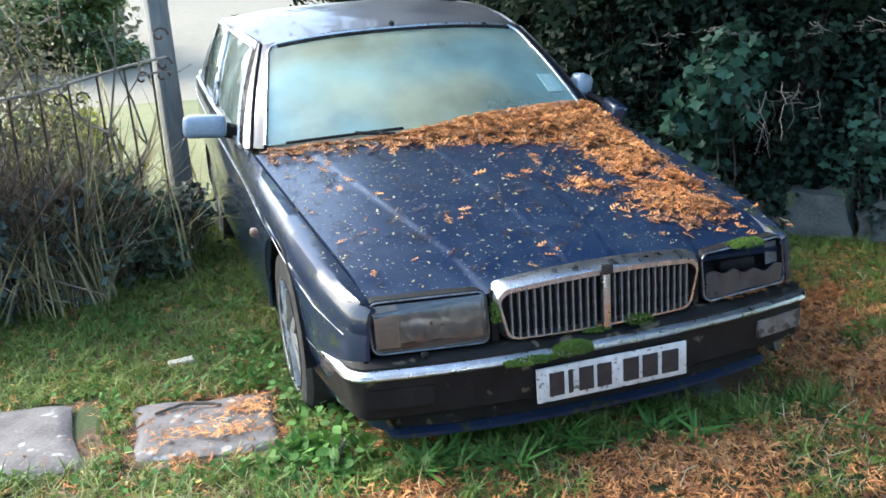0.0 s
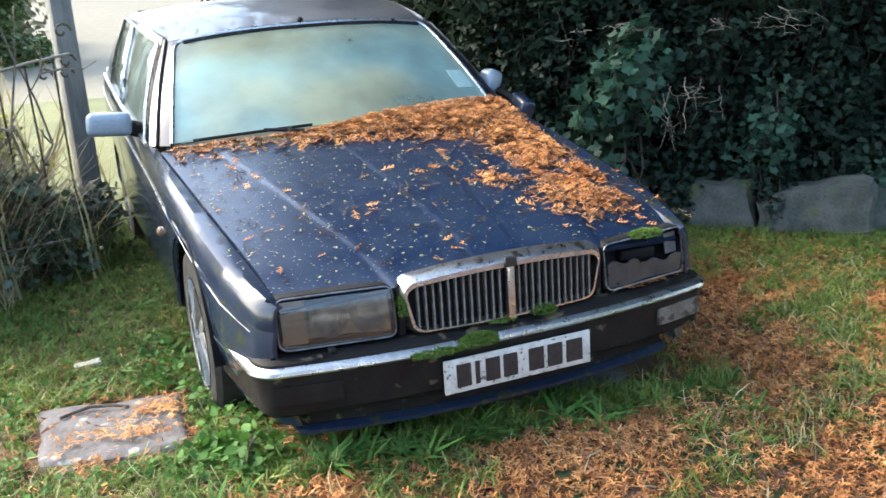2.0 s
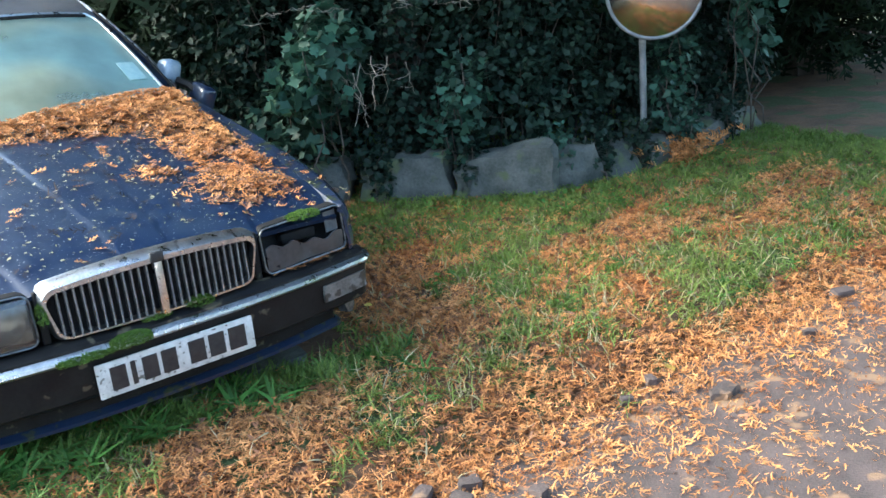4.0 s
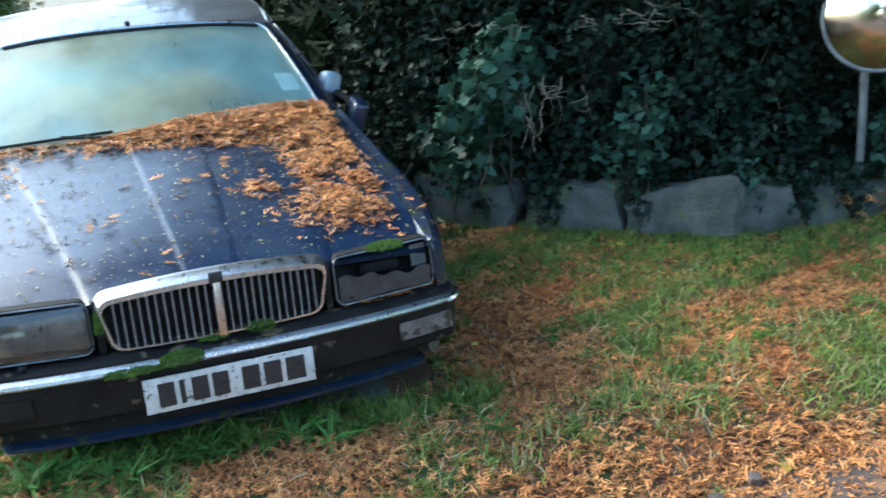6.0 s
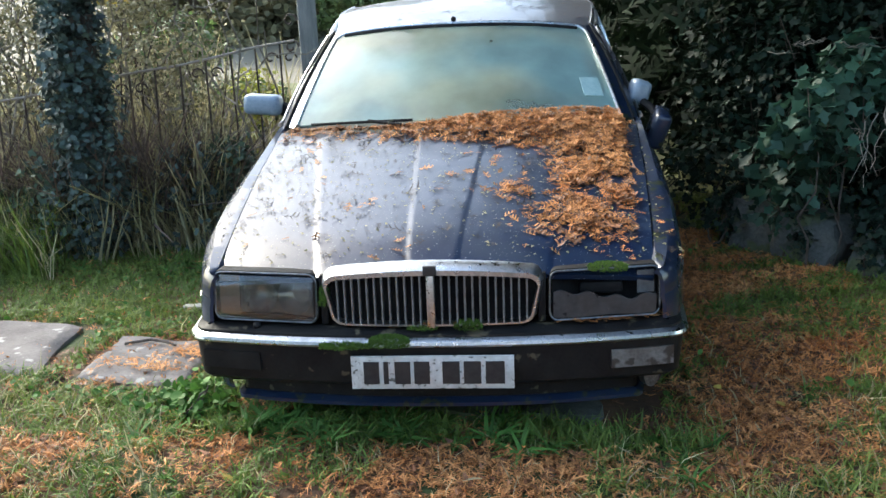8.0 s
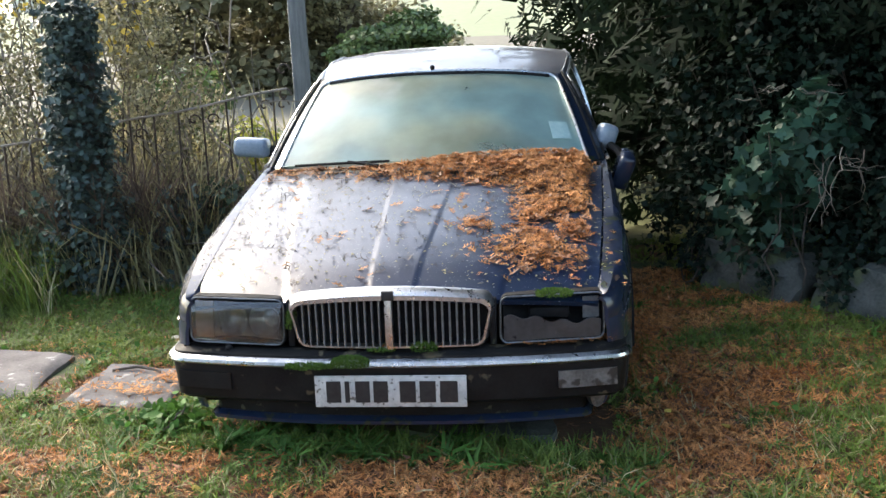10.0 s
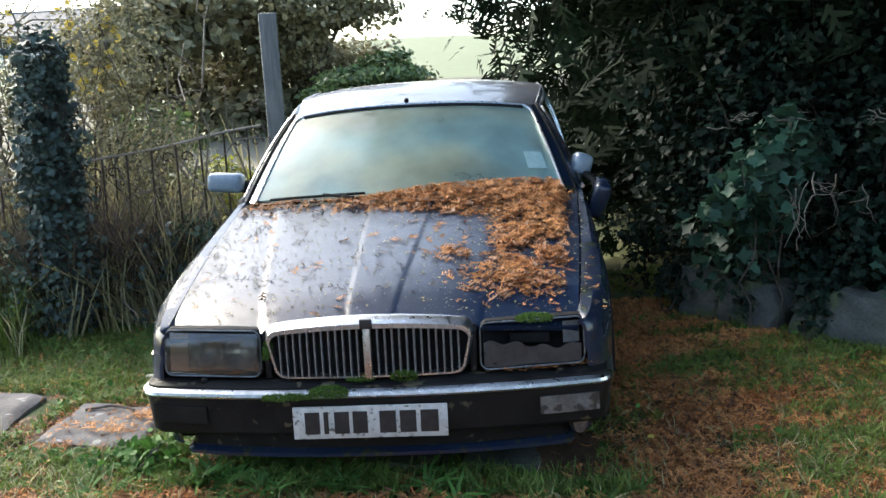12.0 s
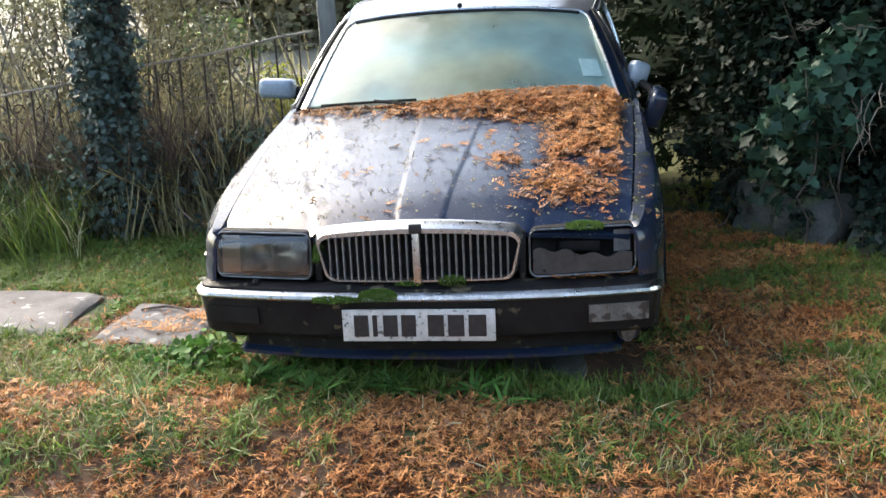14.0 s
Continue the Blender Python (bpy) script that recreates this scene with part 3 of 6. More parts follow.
def screen_edge():
    pts = [screen_at(-0.965, 0.02 + 0.84 * k / 9) for k in range(10)]
    pts += [screen_at(u, v) for u, v in corner_arc(-1)]
    pts += [screen_at(-0.87 + 1.74 * k / 22, 0.975) for k in range(23)]
    pts += [screen_at(u, v) for u, v in corner_arc(1)[::-1]]
    return pts + [screen_at(0.965, 0.86 - 0.84 * k / 9) for k in range(10)]


for sgn in (-1, 1):
    bm = bmesh.new()
    tip = bm.verts.new(screen_at(sgn * 0.98, 0.99) + Vector((0, -0.007, 0.004)))
    arc = [bm.verts.new(screen_at(u, v) + Vector((0, -0.007, 0.004))) for u, v in corner_arc(sgn, 8)]
    for a, b in zip(arc, arc[1:]):
        bm.faces.new((tip, a, b))
    part("screen_corner", shell(bm, 0.008), ROOF_SHEEN_PAINT, car)
bm = bmesh.new()
tube(bm, screen_edge(), 0.009, 8)
part("windscreen_trim", bm, CHROME, car, "chrome windscreen trim")
bm = bmesh.new()
tube(bm, [screen_at(-0.9 + 1.8 * k / 20, 0.955) + Vector((0, -0.006, -0.004)) for k in range(21)], 0.012, 6)
part("screen_seal", bm, BLACK, car)


def belt(y, sgn):
    return Vector((sgn * (lerp_table(WIDE, y) - 0.03), y, lerp_table(EDGE, y) + 0.002))


RAIL_LINE = [(2.24, 0.668, 1.352), (2.5, 0.7, 1.4), (2.9, 0.728, 1.455), (3.3, 0.73, 1.488), (3.62, 0.705, 1.485)]


def rail_at(y, sgn):
    t = np.array(RAIL_LINE)
    return Vector((sgn * float(np.interp(y, t[:, 0], t[:, 1])), y, float(np.interp(y, t[:, 0], t[:, 2]))))


def side_point(sgn, s, v):
    """s along the side from the foot of the front pillar to the rear pillar, v from belt to roof."""
    a = belt(1.74 + (4.02 - 1.74) * s, sgn)
    b = rail_at(2.27 + (3.6 - 2.27) * s, sgn)
    p = a.lerp(b, v)
    p.x += sgn * 0.018 * math.sin(math.pi * v)
    return p


for sgn in (-1, 1):
    bm = bmesh.new()
    grid(bm, 4, 12, lambda a, b: screen_at(sgn * 0.975, b).lerp(side_point(sgn, 0.015, b), a) + Vector((sgn * 0.008 * math.sin(math.pi * a), 0, 0)))
    part("front_pillar", shell(bm, 0.012), SIDE_PAINT, car, "navy windscreen pillar")
    bm = bmesh.new()
    tube(bm, [screen_at(sgn * 0.975, k / 12).lerp(side_point(sgn, 0.015, k / 12), 0.5) + Vector((sgn * 0.012, -0.004, 0.002)) for k in range(13)], 0.006, 6)
    part("pillar_seal", bm, BLACK, car)
    bm = bmesh.new()
    tube(bm, [side_point(sgn, 0.04, 0.02 + 0.92 * k / 12) + Vector((sgn * 0.014, -0.004, 0.0)) for k in range(13)], 0.008, 6)
    part("pillar_trim", bm, CHROME, car, "thin chrome strip on the pillar")
    for s0, s1 in ((0.07, 0.46), (0.51, 0.80)):
        bm = bmesh.new()
        grid(bm, 10, 8, lambda a, b: side_point(sgn, s0 + (s1 - s0) * a, 0.03 + 0.9 * b))
        w = part("side_window", shell(bm, 0.005), SIDE_GLASS, car, "misted side window with white specks")
        w.visible_shadow = False
        bm = bmesh.new()
        loop = [side_point(sgn, s0 + (s1 - s0) * k / 8, 0.02) for k in range(9)] + [side_point(sgn, s1, 0.02 + 0.92 * k / 6) for k in range(1, 7)]
        loop += [side_point(sgn, s1 + (s0 - s1) * k / 8, 0.94) for k in range(1, 9)] + [side_point(sgn, s0, 0.94 - 0.92 * k / 6) for k in range(1, 6)]
        tube(bm, [p + Vector((sgn * 0.006, 0, 0)) for p in loop], 0.009, 6, closed=True)
        part("window_frame", bm, CHROME, car, "chrome window frame")
    for s0, s1, nm in ((0.015, 0.07, "quarter_trim"), (0.46, 0.51, "centre_pillar"), (0.80, 1.0, "rear_pillar")):
        bm = bmesh.new()
        grid(bm, 4, 8, lambda a, b: side_point(sgn, s0 + (s1 - s0) * a, b))
        part(nm, shell(bm, 0.012), {"rear_pillar": PAINT, "quarter_trim": BUMPER}.get(nm, BLACK), car)
    bm = bmesh.new()
    grid(bm, 12, 1, lambda a, b: side_point(sgn, 0.03 + 0.8 * a, 0.93 + 0.08 * b) + Vector((sgn * 0.004, 0, 0)))
    part("cant_rail", shell(bm, 0.012), ROOF_SHEEN_PAINT, car)
    bm = bmesh.new()
    tube(bm, [belt(1.76 + 0.12 * k, sgn) + Vector((sgn * 0.012, 0, 0.008)) for k in range(20)], 0.01, 6)
    part("belt_trim", bm, CHROME, car, "chrome belt trim")


def roof_at(a, b):
    u = 2 * a - 1
    f = screen_top(u * 1.0)
    r = Vector((0.69 * u, 3.62 + 0.05 * (1 - u * u), 1.485 + 0.045 * (1 - abs(u) ** 2.5)))
    p = f.lerp(r, b)
    wide = abs(rail_at(p.y, 1).x) / 0.66
    return Vector((p.x * (1 + (wide - 1) * math.sin(math.pi * b)), p.y, p.z + 0.05 * math.sin(math.pi * b) * (1 - 0.25 * abs(u) ** 3)))


bm = bmesh.new()
grid(bm, 30, 24, roof_at)
part("roof", shell(bm, 0.02), ROOF_SHEEN_PAINT, car, "dusty navy roof with pale sky sheen in its colour")
bm = bmesh.new()
grid(bm, 16, 8, lambda a, b: Vector((0.64 * (2 * a - 1), 3.66, 1.5)).lerp(Vector((0.7 * (2 * a - 1), 4.2, 1.16)), b))
rear = part("rear_window", shell(bm, 0.006), REAR_GLASS, car)
rear.visible_shadow = False
bm = bmesh.new()
grid(bm, 16, 10, lambda a, b: Vector((0.82 * (2 * a - 1) * (1 - 0.06 * b), 4.18 + 0.77 * b, 1.155 + 0.02 * (1 - (2 * a - 1) ** 2) - 0.05 * b * b)))
part("boot_lid", shell(bm, 0.02), PAINT, car)
bm = bmesh.new()
box(bm, (-0.8, 4.86, 0.3), (0.8, 5.0, 1.1), 0.05, 3)
part("tail_panel", bm, PAINT, car)

# ---- inside the car ----
for x in (-0.36, 0.36):
    bm = bmesh.new()
    box(bm, (x - 0.25, 2.35, 0.42), (x + 0.25, 2.9, 0.6), 0.05, 3)
    box(bm, (-0.25, -0.08, 0.0), (0.25, 0.08, 0.62), 0.06, 3, pose(x, 2.92, 0.55, -14))
    s = part("front_seat", bm, LEATHER, car, "pale grey leather front seat")
    bm = bmesh.new()
    box(bm, (x - 0.14, 3.02, 1.14), (x + 0.14, 3.11, 1.3), 0.035, 3)
    part("headrest", bm, LEATHER, s)
bm = bmesh.new()
box(bm, (-0.68, 3.35, 0.45), (0.68, 3.8, 0.62), 0.05, 3)
box(bm, (-0.68, 3.75, 0.6), (0.68, 3.95, 1.08), 0.06, 3)
part("rear_bench", bm, LEATHER, car)
bm = bmesh.new()
grid(bm, 20, 6, lambda a, b: Vector((0.76 * (2 * a - 1), 1.64 + 0.42 * b - 0.12 * (1 - (2 * a - 1) ** 2), 0.915 + 0.03 * math.sin(math.pi * b))))
part("dashboard", shell(bm, 0.12), DASH, car)
bm = bmesh.new()
rim = [Vector((-0.37, 2.2, 0.93)) + pose(0, 0, 0, -64).to_3x3() @ Vector((0.19 * math.cos(a), 0.19 * math.sin(a), 0)) for a in np.linspace(0, 2 * math.pi, 28, endpoint=False)]
tube(bm, rim, 0.014, 6, closed=True)
tube(bm, [rim[0], Vector((-0.37, 2.18, 0.92)), rim[14]], 0.02, 6)
part("steering_wheel", bm, DASH, car, "dark steering wheel")
bm = bmesh.new()
box(bm, (-0.13, -0.012, -0.03), (0.13, 0.012, 0.03), 0.01, 2, pose(0, 2.2, 1.32))
part("rear_view_mirror", bm, DASH, car)
bm = bmesh.new()
grid(bm, 4, 4, lambda a, b: screen_at(0.78 + 0.12 * a, 0.2 + 0.17 * b) + Vector((0, -0.008, 0.006)))
part("paper_disc", shell(bm, 0.002), PAPER, car, "faded paper sticker on the screen")

# ---- wheels ----
for sgn in (-1, 1):
    for y in (ARCH_Y, REAR_Y):
        cx, cz = sgn * 0.765, 0.345
        prof = [(-0.1, 0.2), (-0.105, 0.25), (-0.1, 0.295), (-0.08, 0.315), (-0.04, 0.322), (0.04, 0.322), (0.08, 0.315), (0.1, 0.295), (0.105, 0.25), (0.1, 0.2)]

        def tyre_at(a, b, prof=prof, cx=cx, cz=cz, y=y):
            k = b * (len(prof) - 1)
            i = min(int(k), len(prof) - 2)
            o = prof[i][0] + (prof[i + 1][0] - prof[i][0]) * (k - i)
            r = prof[i][1] + (prof[i + 1][1] - prof[i][1]) * (k - i)
            z = cz + r * math.sin(2 * math.pi * a)
            squash = max(0.0, 0.06 - z)
            return (cx + o * (1 + squash * 5), y + r * math.cos(2 * math.pi * a), max(z, 0.055))

        bm = bmesh.new()
        grid(bm, 40, 9, tyre_at, wrap=True)
        wheel = part("wheel", bm, TYRE, car, "sagging tyre on a dirty alloy wheel")
        bm = bmesh.new()
        grid(bm, 36, 3, lambda a, b: (cx + sgn * (0.075 + (0.03, 0.02, -0.02, -0.02)[round(b * 3)]), y + (0.215, 0.2, 0.185, 0.03)[round(b * 3)] * math.cos(2 * math.pi * a),
                                      cz + (0.215, 0.2, 0.185, 0.03)[round(b * 3)] * math.sin(2 * math.pi * a)), wrap=True)
        part("rim", bm, ALLOY, wheel, "dirty grey alloy rim")
        for k in range(10):
            bm = bmesh.new()
            a = 2 * math.pi * k / 10
            tube(bm, [(cx + sgn * 0.09, y + r * math.cos(a), cz + r * math.sin(a)) for r in (0.02, 0.1, 0.2)], lambda t: 0.026 - 0.006 * t, 6, flat=0.5)
            part("spoke", bm, ALLOY, wheel)


# ---- bumper ----
def plan_path(push=0.0, back=0.56, n=26):
    """The bumper's plan from one wheel arch round the nose to the other."""
    half = []
    for k in range(n + 1):
        x = 0.74 * k / n
        half.append((x, 0.012 + 0.075 * (x / 0.74) ** 2.4))
    for k in range(1, 9):
        a = radians(90 * k / 8)
        half.append((0.74 + 0.075 * math.sin(a), 0.087 + 0.1 * (1 - math.cos(a))))
    for k in range(1, 7):
        half.append((0.815 + 0.035 * k / 6, 0.187 + (back - 0.187) * k / 6))
    pts = [(-x, y) for x, y in half[::-1]] + half[1:]
    out = []
    for i, (x, y) in enumerate(pts):
        a, b = pts[max(0, i - 1)], pts[min(len(pts) - 1, i + 1)]
        dx, dy = b[0] - a[0], b[1] - a[1]
        ln = math.hypot(dx, dy)
        out.append((x, y, dy / ln, -dx / ln))
    return out


PLAN = plan_path()
bm = bmesh.new()
sweep(bm, PLAN, [(0.0, 0.435), (-0.012, 0.31), (-0.03, 0.295), (-0.1, 0.3), (-0.12, 0.49), (-0.03, 0.482), (-0.008, 0.472)])
bumper = part("bumper", bm, BUMPER, car, "dirty black bumper with a chrome strip", 40)
bm = bmesh.new()
sweep(bm, PLAN, [(-0.004, 0.436), (0.011, 0.437), (0.015, 0.444), (0.012, 0.454), (0.003, 0.46), (-0.012, 0.466), (-0.016, 0.44)])
part("chrome_strip", bm, CHROME, bumper, "dull chrome strip")
bm = bmesh.new()
LOW_PLAN = [(0.885 * x, y + 0.03, nx, ny) for x, y, nx, ny in plan_path(back=0.5)]
sweep(bm, LOW_PLAN, [(-0.05, 0.3), (-0.05, 0.232), (-0.14, 0.23), (-0.14, 0.3)])
valance = part("valance", bm, BLACK, car, "dark valance under the bumper", 40)
bm = bmesh.new()
sweep(bm, LOW_PLAN, [(-0.045, 0.232), (-0.026, 0.218), (-0.026, 0.206), (-0.06, 0.2), (-0.14, 0.205), (-0.14, 0.23)])
part("lower_lip", bm, SIDE_PAINT, valance, "navy painted lip")
for sgn in (-1, 1):
    bm = bmesh.new()
    seg = [p for p in PLAN if 0.56 < sgn * p[0] < 0.775][::1]
    sweep(bm, seg, [(0.003, 0.405), (0.004, 0.345), (-0.02, 0.345), (-0.02, 0.405)])
    part("bumper_lamp", bm, material("bleached_lamp_lens", (0.17, 0.17, 0.165), (0.06, 0.058, 0.052), rough=0.35, scale=14, spots=(0.03, 0.028, 0.026), spot_at=0.54, spot_scale=16) if sgn > 0 else BUMPER,
         bumper, "broken whitish lamp lens" if sgn > 0 else "grimy dark lamp lens")
bm = bmesh.new()
bmesh.ops.create_uvsphere(bm, u_segments=10, v_segments=6, radius=0.014, matrix=Matrix.Translation((-0.58, 0.09, 0.487)))
part("washer_jet", bm, BLACK, bumper)
bm = bmesh.new()
bmesh.ops.create_cone(bm, cap_ends=True, segments=18, radius1=0.055, radius2=0.05, depth=0.04, matrix=pose(0.70, 0.14, 0.3, 90, 0, 18) @ Matrix.Diagonal((0.55, 1, 1, 1)))
part("fog_lamp", bm, DULL_TRIM, car, "small round lamp under the bumper")

# number plate: its characters stand as plain bars
bm = bmesh.new()
box(bm, (-0.26, -0.004, 0.299), (0.26, 0.006, 0.41), 0.002)
plate = part("number_plate", bm, PLATE, car, "flaking white number plate with dark bars")
for cx, wd in ((-0.195, 0.05), (-0.148, 0.016), (-0.095, 0.05), (-0.033, 0.05), (0.06, 0.055), (0.128, 0.055), (0.2, 0.06)):
    bm = bmesh.new()
    box(bm, (cx - wd / 2, -0.0065, 0.316), (cx + wd / 2, -0.003, 0.392), 0.0008, 1)
    part("plate_bar", bm, PLATE_INK, plate)

# ---- grille ----
GRILLE_Y = 0.032


def grille_point(u, v, d):
    return Vector((u, GRILLE_Y - d + 0.03 * (u / 0.355) ** 2 + 0.10 * (0.69 - v) * 0.35, v))


def grille_outline(w0, top, bottom, crown, r, n=14):
    out = []
    for k in range(n + 1):
        t = -1 + 2 * k / n
        out.append((t * (w0 - r), top + crown * (1 - t * t)))
    for k in range(1, 6):
        a = radians(90 - 90 * k / 5)
        out.append((w0 - r + r * math.cos(a), top - r + r * math.sin(a)))
    for k in range(0, 6):
        a = radians(-90 * k / 5)
        out.append((w0 - 0.02 - r + r * math.cos(a), bottom + r + r * math.sin(a)))
    for k in range(1, n):
        t = 1 - 2 * k / n
        out.append((t * (w0 - 0.02 - r), bottom))
    for k in range(0, 6):
        a = radians(-90 - 90 * k / 5)
        out.append((-(w0 - 0.02 - r) + r * math.cos(a), bottom + r + r * math.sin(a)))
    for k in range(0, 5):
        a = radians(180 - 90 * k / 5)
        out.append((-(w0 - r) + r * math.cos(a), top - r + r * math.sin(a)))
    return out


bm = bmesh.new()
outer = grille_outline(0.358, 0.678, 0.487, 0.022, 0.045)
inner = [(u * 0.945, 0.5 + (v - 0.487) * 0.77) for u, v in outer]
ring_plate(bm, outer, inner, lambda u, v, d: grille_point(u, v, d), -0.06, 0.026)
grille = part("grille_frame", bm, CHROME, car, "chrome grille surround", 40)
bm = bmesh.new()
grid(bm, 12, 3, lambda a, b: grille_point(-0.33 + 0.66 * a, 0.495 + 0.165 * b, -0.05))
part("grille_backing", shell(bm, 0.01), CAVITY, grille)
bm = bmesh.new()
box(bm, (-0.003, -0.012, 0.497), (0.003, 0.006, 0.668), 0.0015, 1)
slat_mesh = mesh_from(bm, "slat", SLAT)
for sgn in (-1, 1):
    for k in range(12):
        x = sgn * (0.034 + 0.0245 * k)
        p = grille_point(x, 0.69, 0)
        s = part("slat", slat_mesh, SLAT, grille)
        s.location = (x, p.y + 0.019, 0)
bm = bmesh.new()
box(bm, (-0.013, GRILLE_Y - 0.004, 0.49), (0.013, GRILLE_Y + 0.02, 0.672), 0.004, 2)
part("centre_bar", bm, CHROME, grille)
bm = bmesh.new()
box(bm, (-0.021, GRILLE_Y - 0.009, 0.664), (0.021, GRILLE_Y + 0.004, 0.697), 0.003, 2)
part("badge", bm, PLATE_INK, grille, "dark badge")


# ---- headlamps ----
def lamp_map(sgn):
    def fn(u, v, d):
        x = 0.552 + u
        return Vector((sgn * x, 0.085 + 0.055 * (max(0.0, x - 0.37) / 0.36) ** 1.6 - d + 0.02 * (v / 0.155), 0.578 + v + 0.004 * (x - 0.55)))
    return fn


LAMP_OUT, LAMP_IN = rounded(0.362, 0.166, 0.03), rounded(0.346, 0.148, 0.024)
for sgn in (-1, 1):
    fn = lamp_map(sgn)
    bm = bmesh.new()
    ring_plate(bm, LAMP_OUT, LAMP_IN, fn, -0.05)
    lamp = part("headlamp", bm, BLACK, car, "broken headlamp with its glass missing" if sgn > 0 else "rectangular headlamp with a dirty lens")
    bm = bmesh.new()
    grid(bm, 8, 4, lambda a, b: fn(-0.17 + 0.34 * a, -0.075 + 0.15 * b, -0.085 + 0.05 * (2 * a - 1) ** 2))
    part("reflector", shell(bm, 0.004), CAVITY if sgn > 0 else LAMP_INSIDE, lamp)
    bm = bmesh.new()
    tube(bm, [fn(u, v, 0.003) for u, v in rounded(0.352, 0.156, 0.027, 4)], 0.0032, 6, closed=True)
    part("lamp_trim", bm, DULL_TRIM, lamp)
    if sgn < 0:
        bm = bmesh.new()
        grid(bm, 14, 6, lambda a, b: fn(-0.168 + 0.336 * a, -0.07 + 0.14 * b, 0.004 + 0.012 * math.sin(math.pi * b)))
        part("lens", shell(bm, 0.004), LENS, lamp, "dirty brownish headlamp glass").visible_shadow = False
        bm = bmesh.new()
        grid(bm, 4, 5, lambda a, b: fn(0.09 + 0.07 * a, -0.065 + 0.13 * b, -0.01))
        part("indicator", shell(bm, 0.004), AMBER, lamp, "faded amber indicator")
        for u0 in (-0.1, 0.02):
            bm = bmesh.new()
            grid(bm, 20, 5, lambda a, b: fn(u0 + 0.058 * b * math.cos(2 * math.pi * a), 0.062 * b * math.sin(2 * math.pi * a), -0.075 + 0.055 * b * b), wrap=True)
            part("lamp_bowl", bm, LAMP_INSIDE, lamp, "tarnished brownish lamp bowl")
    else:
        bm = bmesh.new()
        grid(bm, 36, 4, lambda a, b: fn(-0.165 + 0.33 * a, -0.072 + (0.07 + 0.014 * math.sin(5 * a + 1) + 0.007 * math.sin(23 * a)) * b, -0.004 + 0.012 * b + 0.006 * math.sin(9 * a)))
        part("fallen_lens", shell(bm, 0.006), GRIMY_LENS, lamp, "grimy grey remains of the lamp unit")
        bm = bmesh.new()
        grid(bm, 3, 4, lambda a, b: fn(0.105 + 0.055 * a, -0.01 + 0.072 * b, -0.012))
        part("indicator", shell(bm, 0.004), GREY_PLASTIC, lamp, "pale grey indicator backing")
        bm = bmesh.new()
        box(bm, (-0.07, -0.03, -0.02), (0.07, 0.03, 0.02), 0.012, 2, Matrix.Translation(fn(-0.01, 0.01, -0.055)))
        part("bulb_holder", bm, CAVITY, lamp)
    # filler between lamp and grille
    bm = bmesh.new()
    box(bm, (sgn * 0.352 - 0.012, 0.085, 0.49), (sgn * 0.352 + 0.012, 0.16, 0.655), 0.004)
    part("grille_filler", bm, BLACK, car)

# ---- door mirrors and wiper ----
bm = bmesh.new()
box(bm, (-0.105, -0.05, -0.052), (0.09, 0.05, 0.052), 0.03, 3, pose(-0.995, 1.97, 1.022, 0, 4, -6))
mirror = part("door_mirror", bm, MIRROR_PAINT, car, "pale blue door mirror housing")
bm = bmesh.new()
tube(bm, [(-0.92, 1.99, 1.0), (-0.86, 2.0, 0.975), (-0.83, 2.01, 0.96)], 0.035, 8, flat=0.7)
part("mirror_arm", bm, BLACK, mirror)
bm = bmesh.new()
box(bm, (-0.05, -0.05, -0.06), (0.05, 0.05, 0.06), 0.03, 3, pose(0.885, 1.95, 1.035, 0, 20, 20))
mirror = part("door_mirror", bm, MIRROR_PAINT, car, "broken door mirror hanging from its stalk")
bm = bmesh.new()
box(bm, (-0.04, -0.09, -0.09), (0.045, 0.09, 0.09), 0.03, 3, pose(0.955, 1.78, 0.88, 12, 18, 0))
part("hanging_housing", bm, SIDE_PAINT, mirror)
bm = bmesh.new()
tube(bm, [(0.9, 1.9, 0.99), (0.94, 1.84, 0.96), (0.95, 1.8, 0.93)], 0.02, 6)
part("mirror_arm", bm, BLACK, mirror)
bm = bmesh.new()
tube(bm, [screen_at(-0.86 + 0.62 * k / 10, 0.012 + 0.004 * k / 10) + Vector((0, -0.012, 0.006)) for k in range(11)], 0.007, 6)
wiper = part("wiper", bm, BLACK, car, "black wiper blade")
bm = bmesh.new()
tube(bm, [screen_at(-0.3, 0.0) + Vector((0, -0.05, 0.0)), screen_at(-0.5, 0.014) + Vector((0, -0.02, 0.012))], 0.008, 6)
part("wiper_arm", bm, BLACK, wiper)
bm = bmesh.new()
bmesh.ops.create_uvsphere(bm, u_segments=10, v_segments=6, radius=0.014, matrix=Matrix.Translation(screen_top(0.0) + Vector((-0.03, -0.005, 0.012))))
part("screen_clip", bm, BLACK, car)

# the car stands a little askew
CAR_TURN = pose(0, 0, 0, 0, 0, 1.2)
car.matrix_basis = CAR_TURN @ Matrix.Translation(CAR_AT)

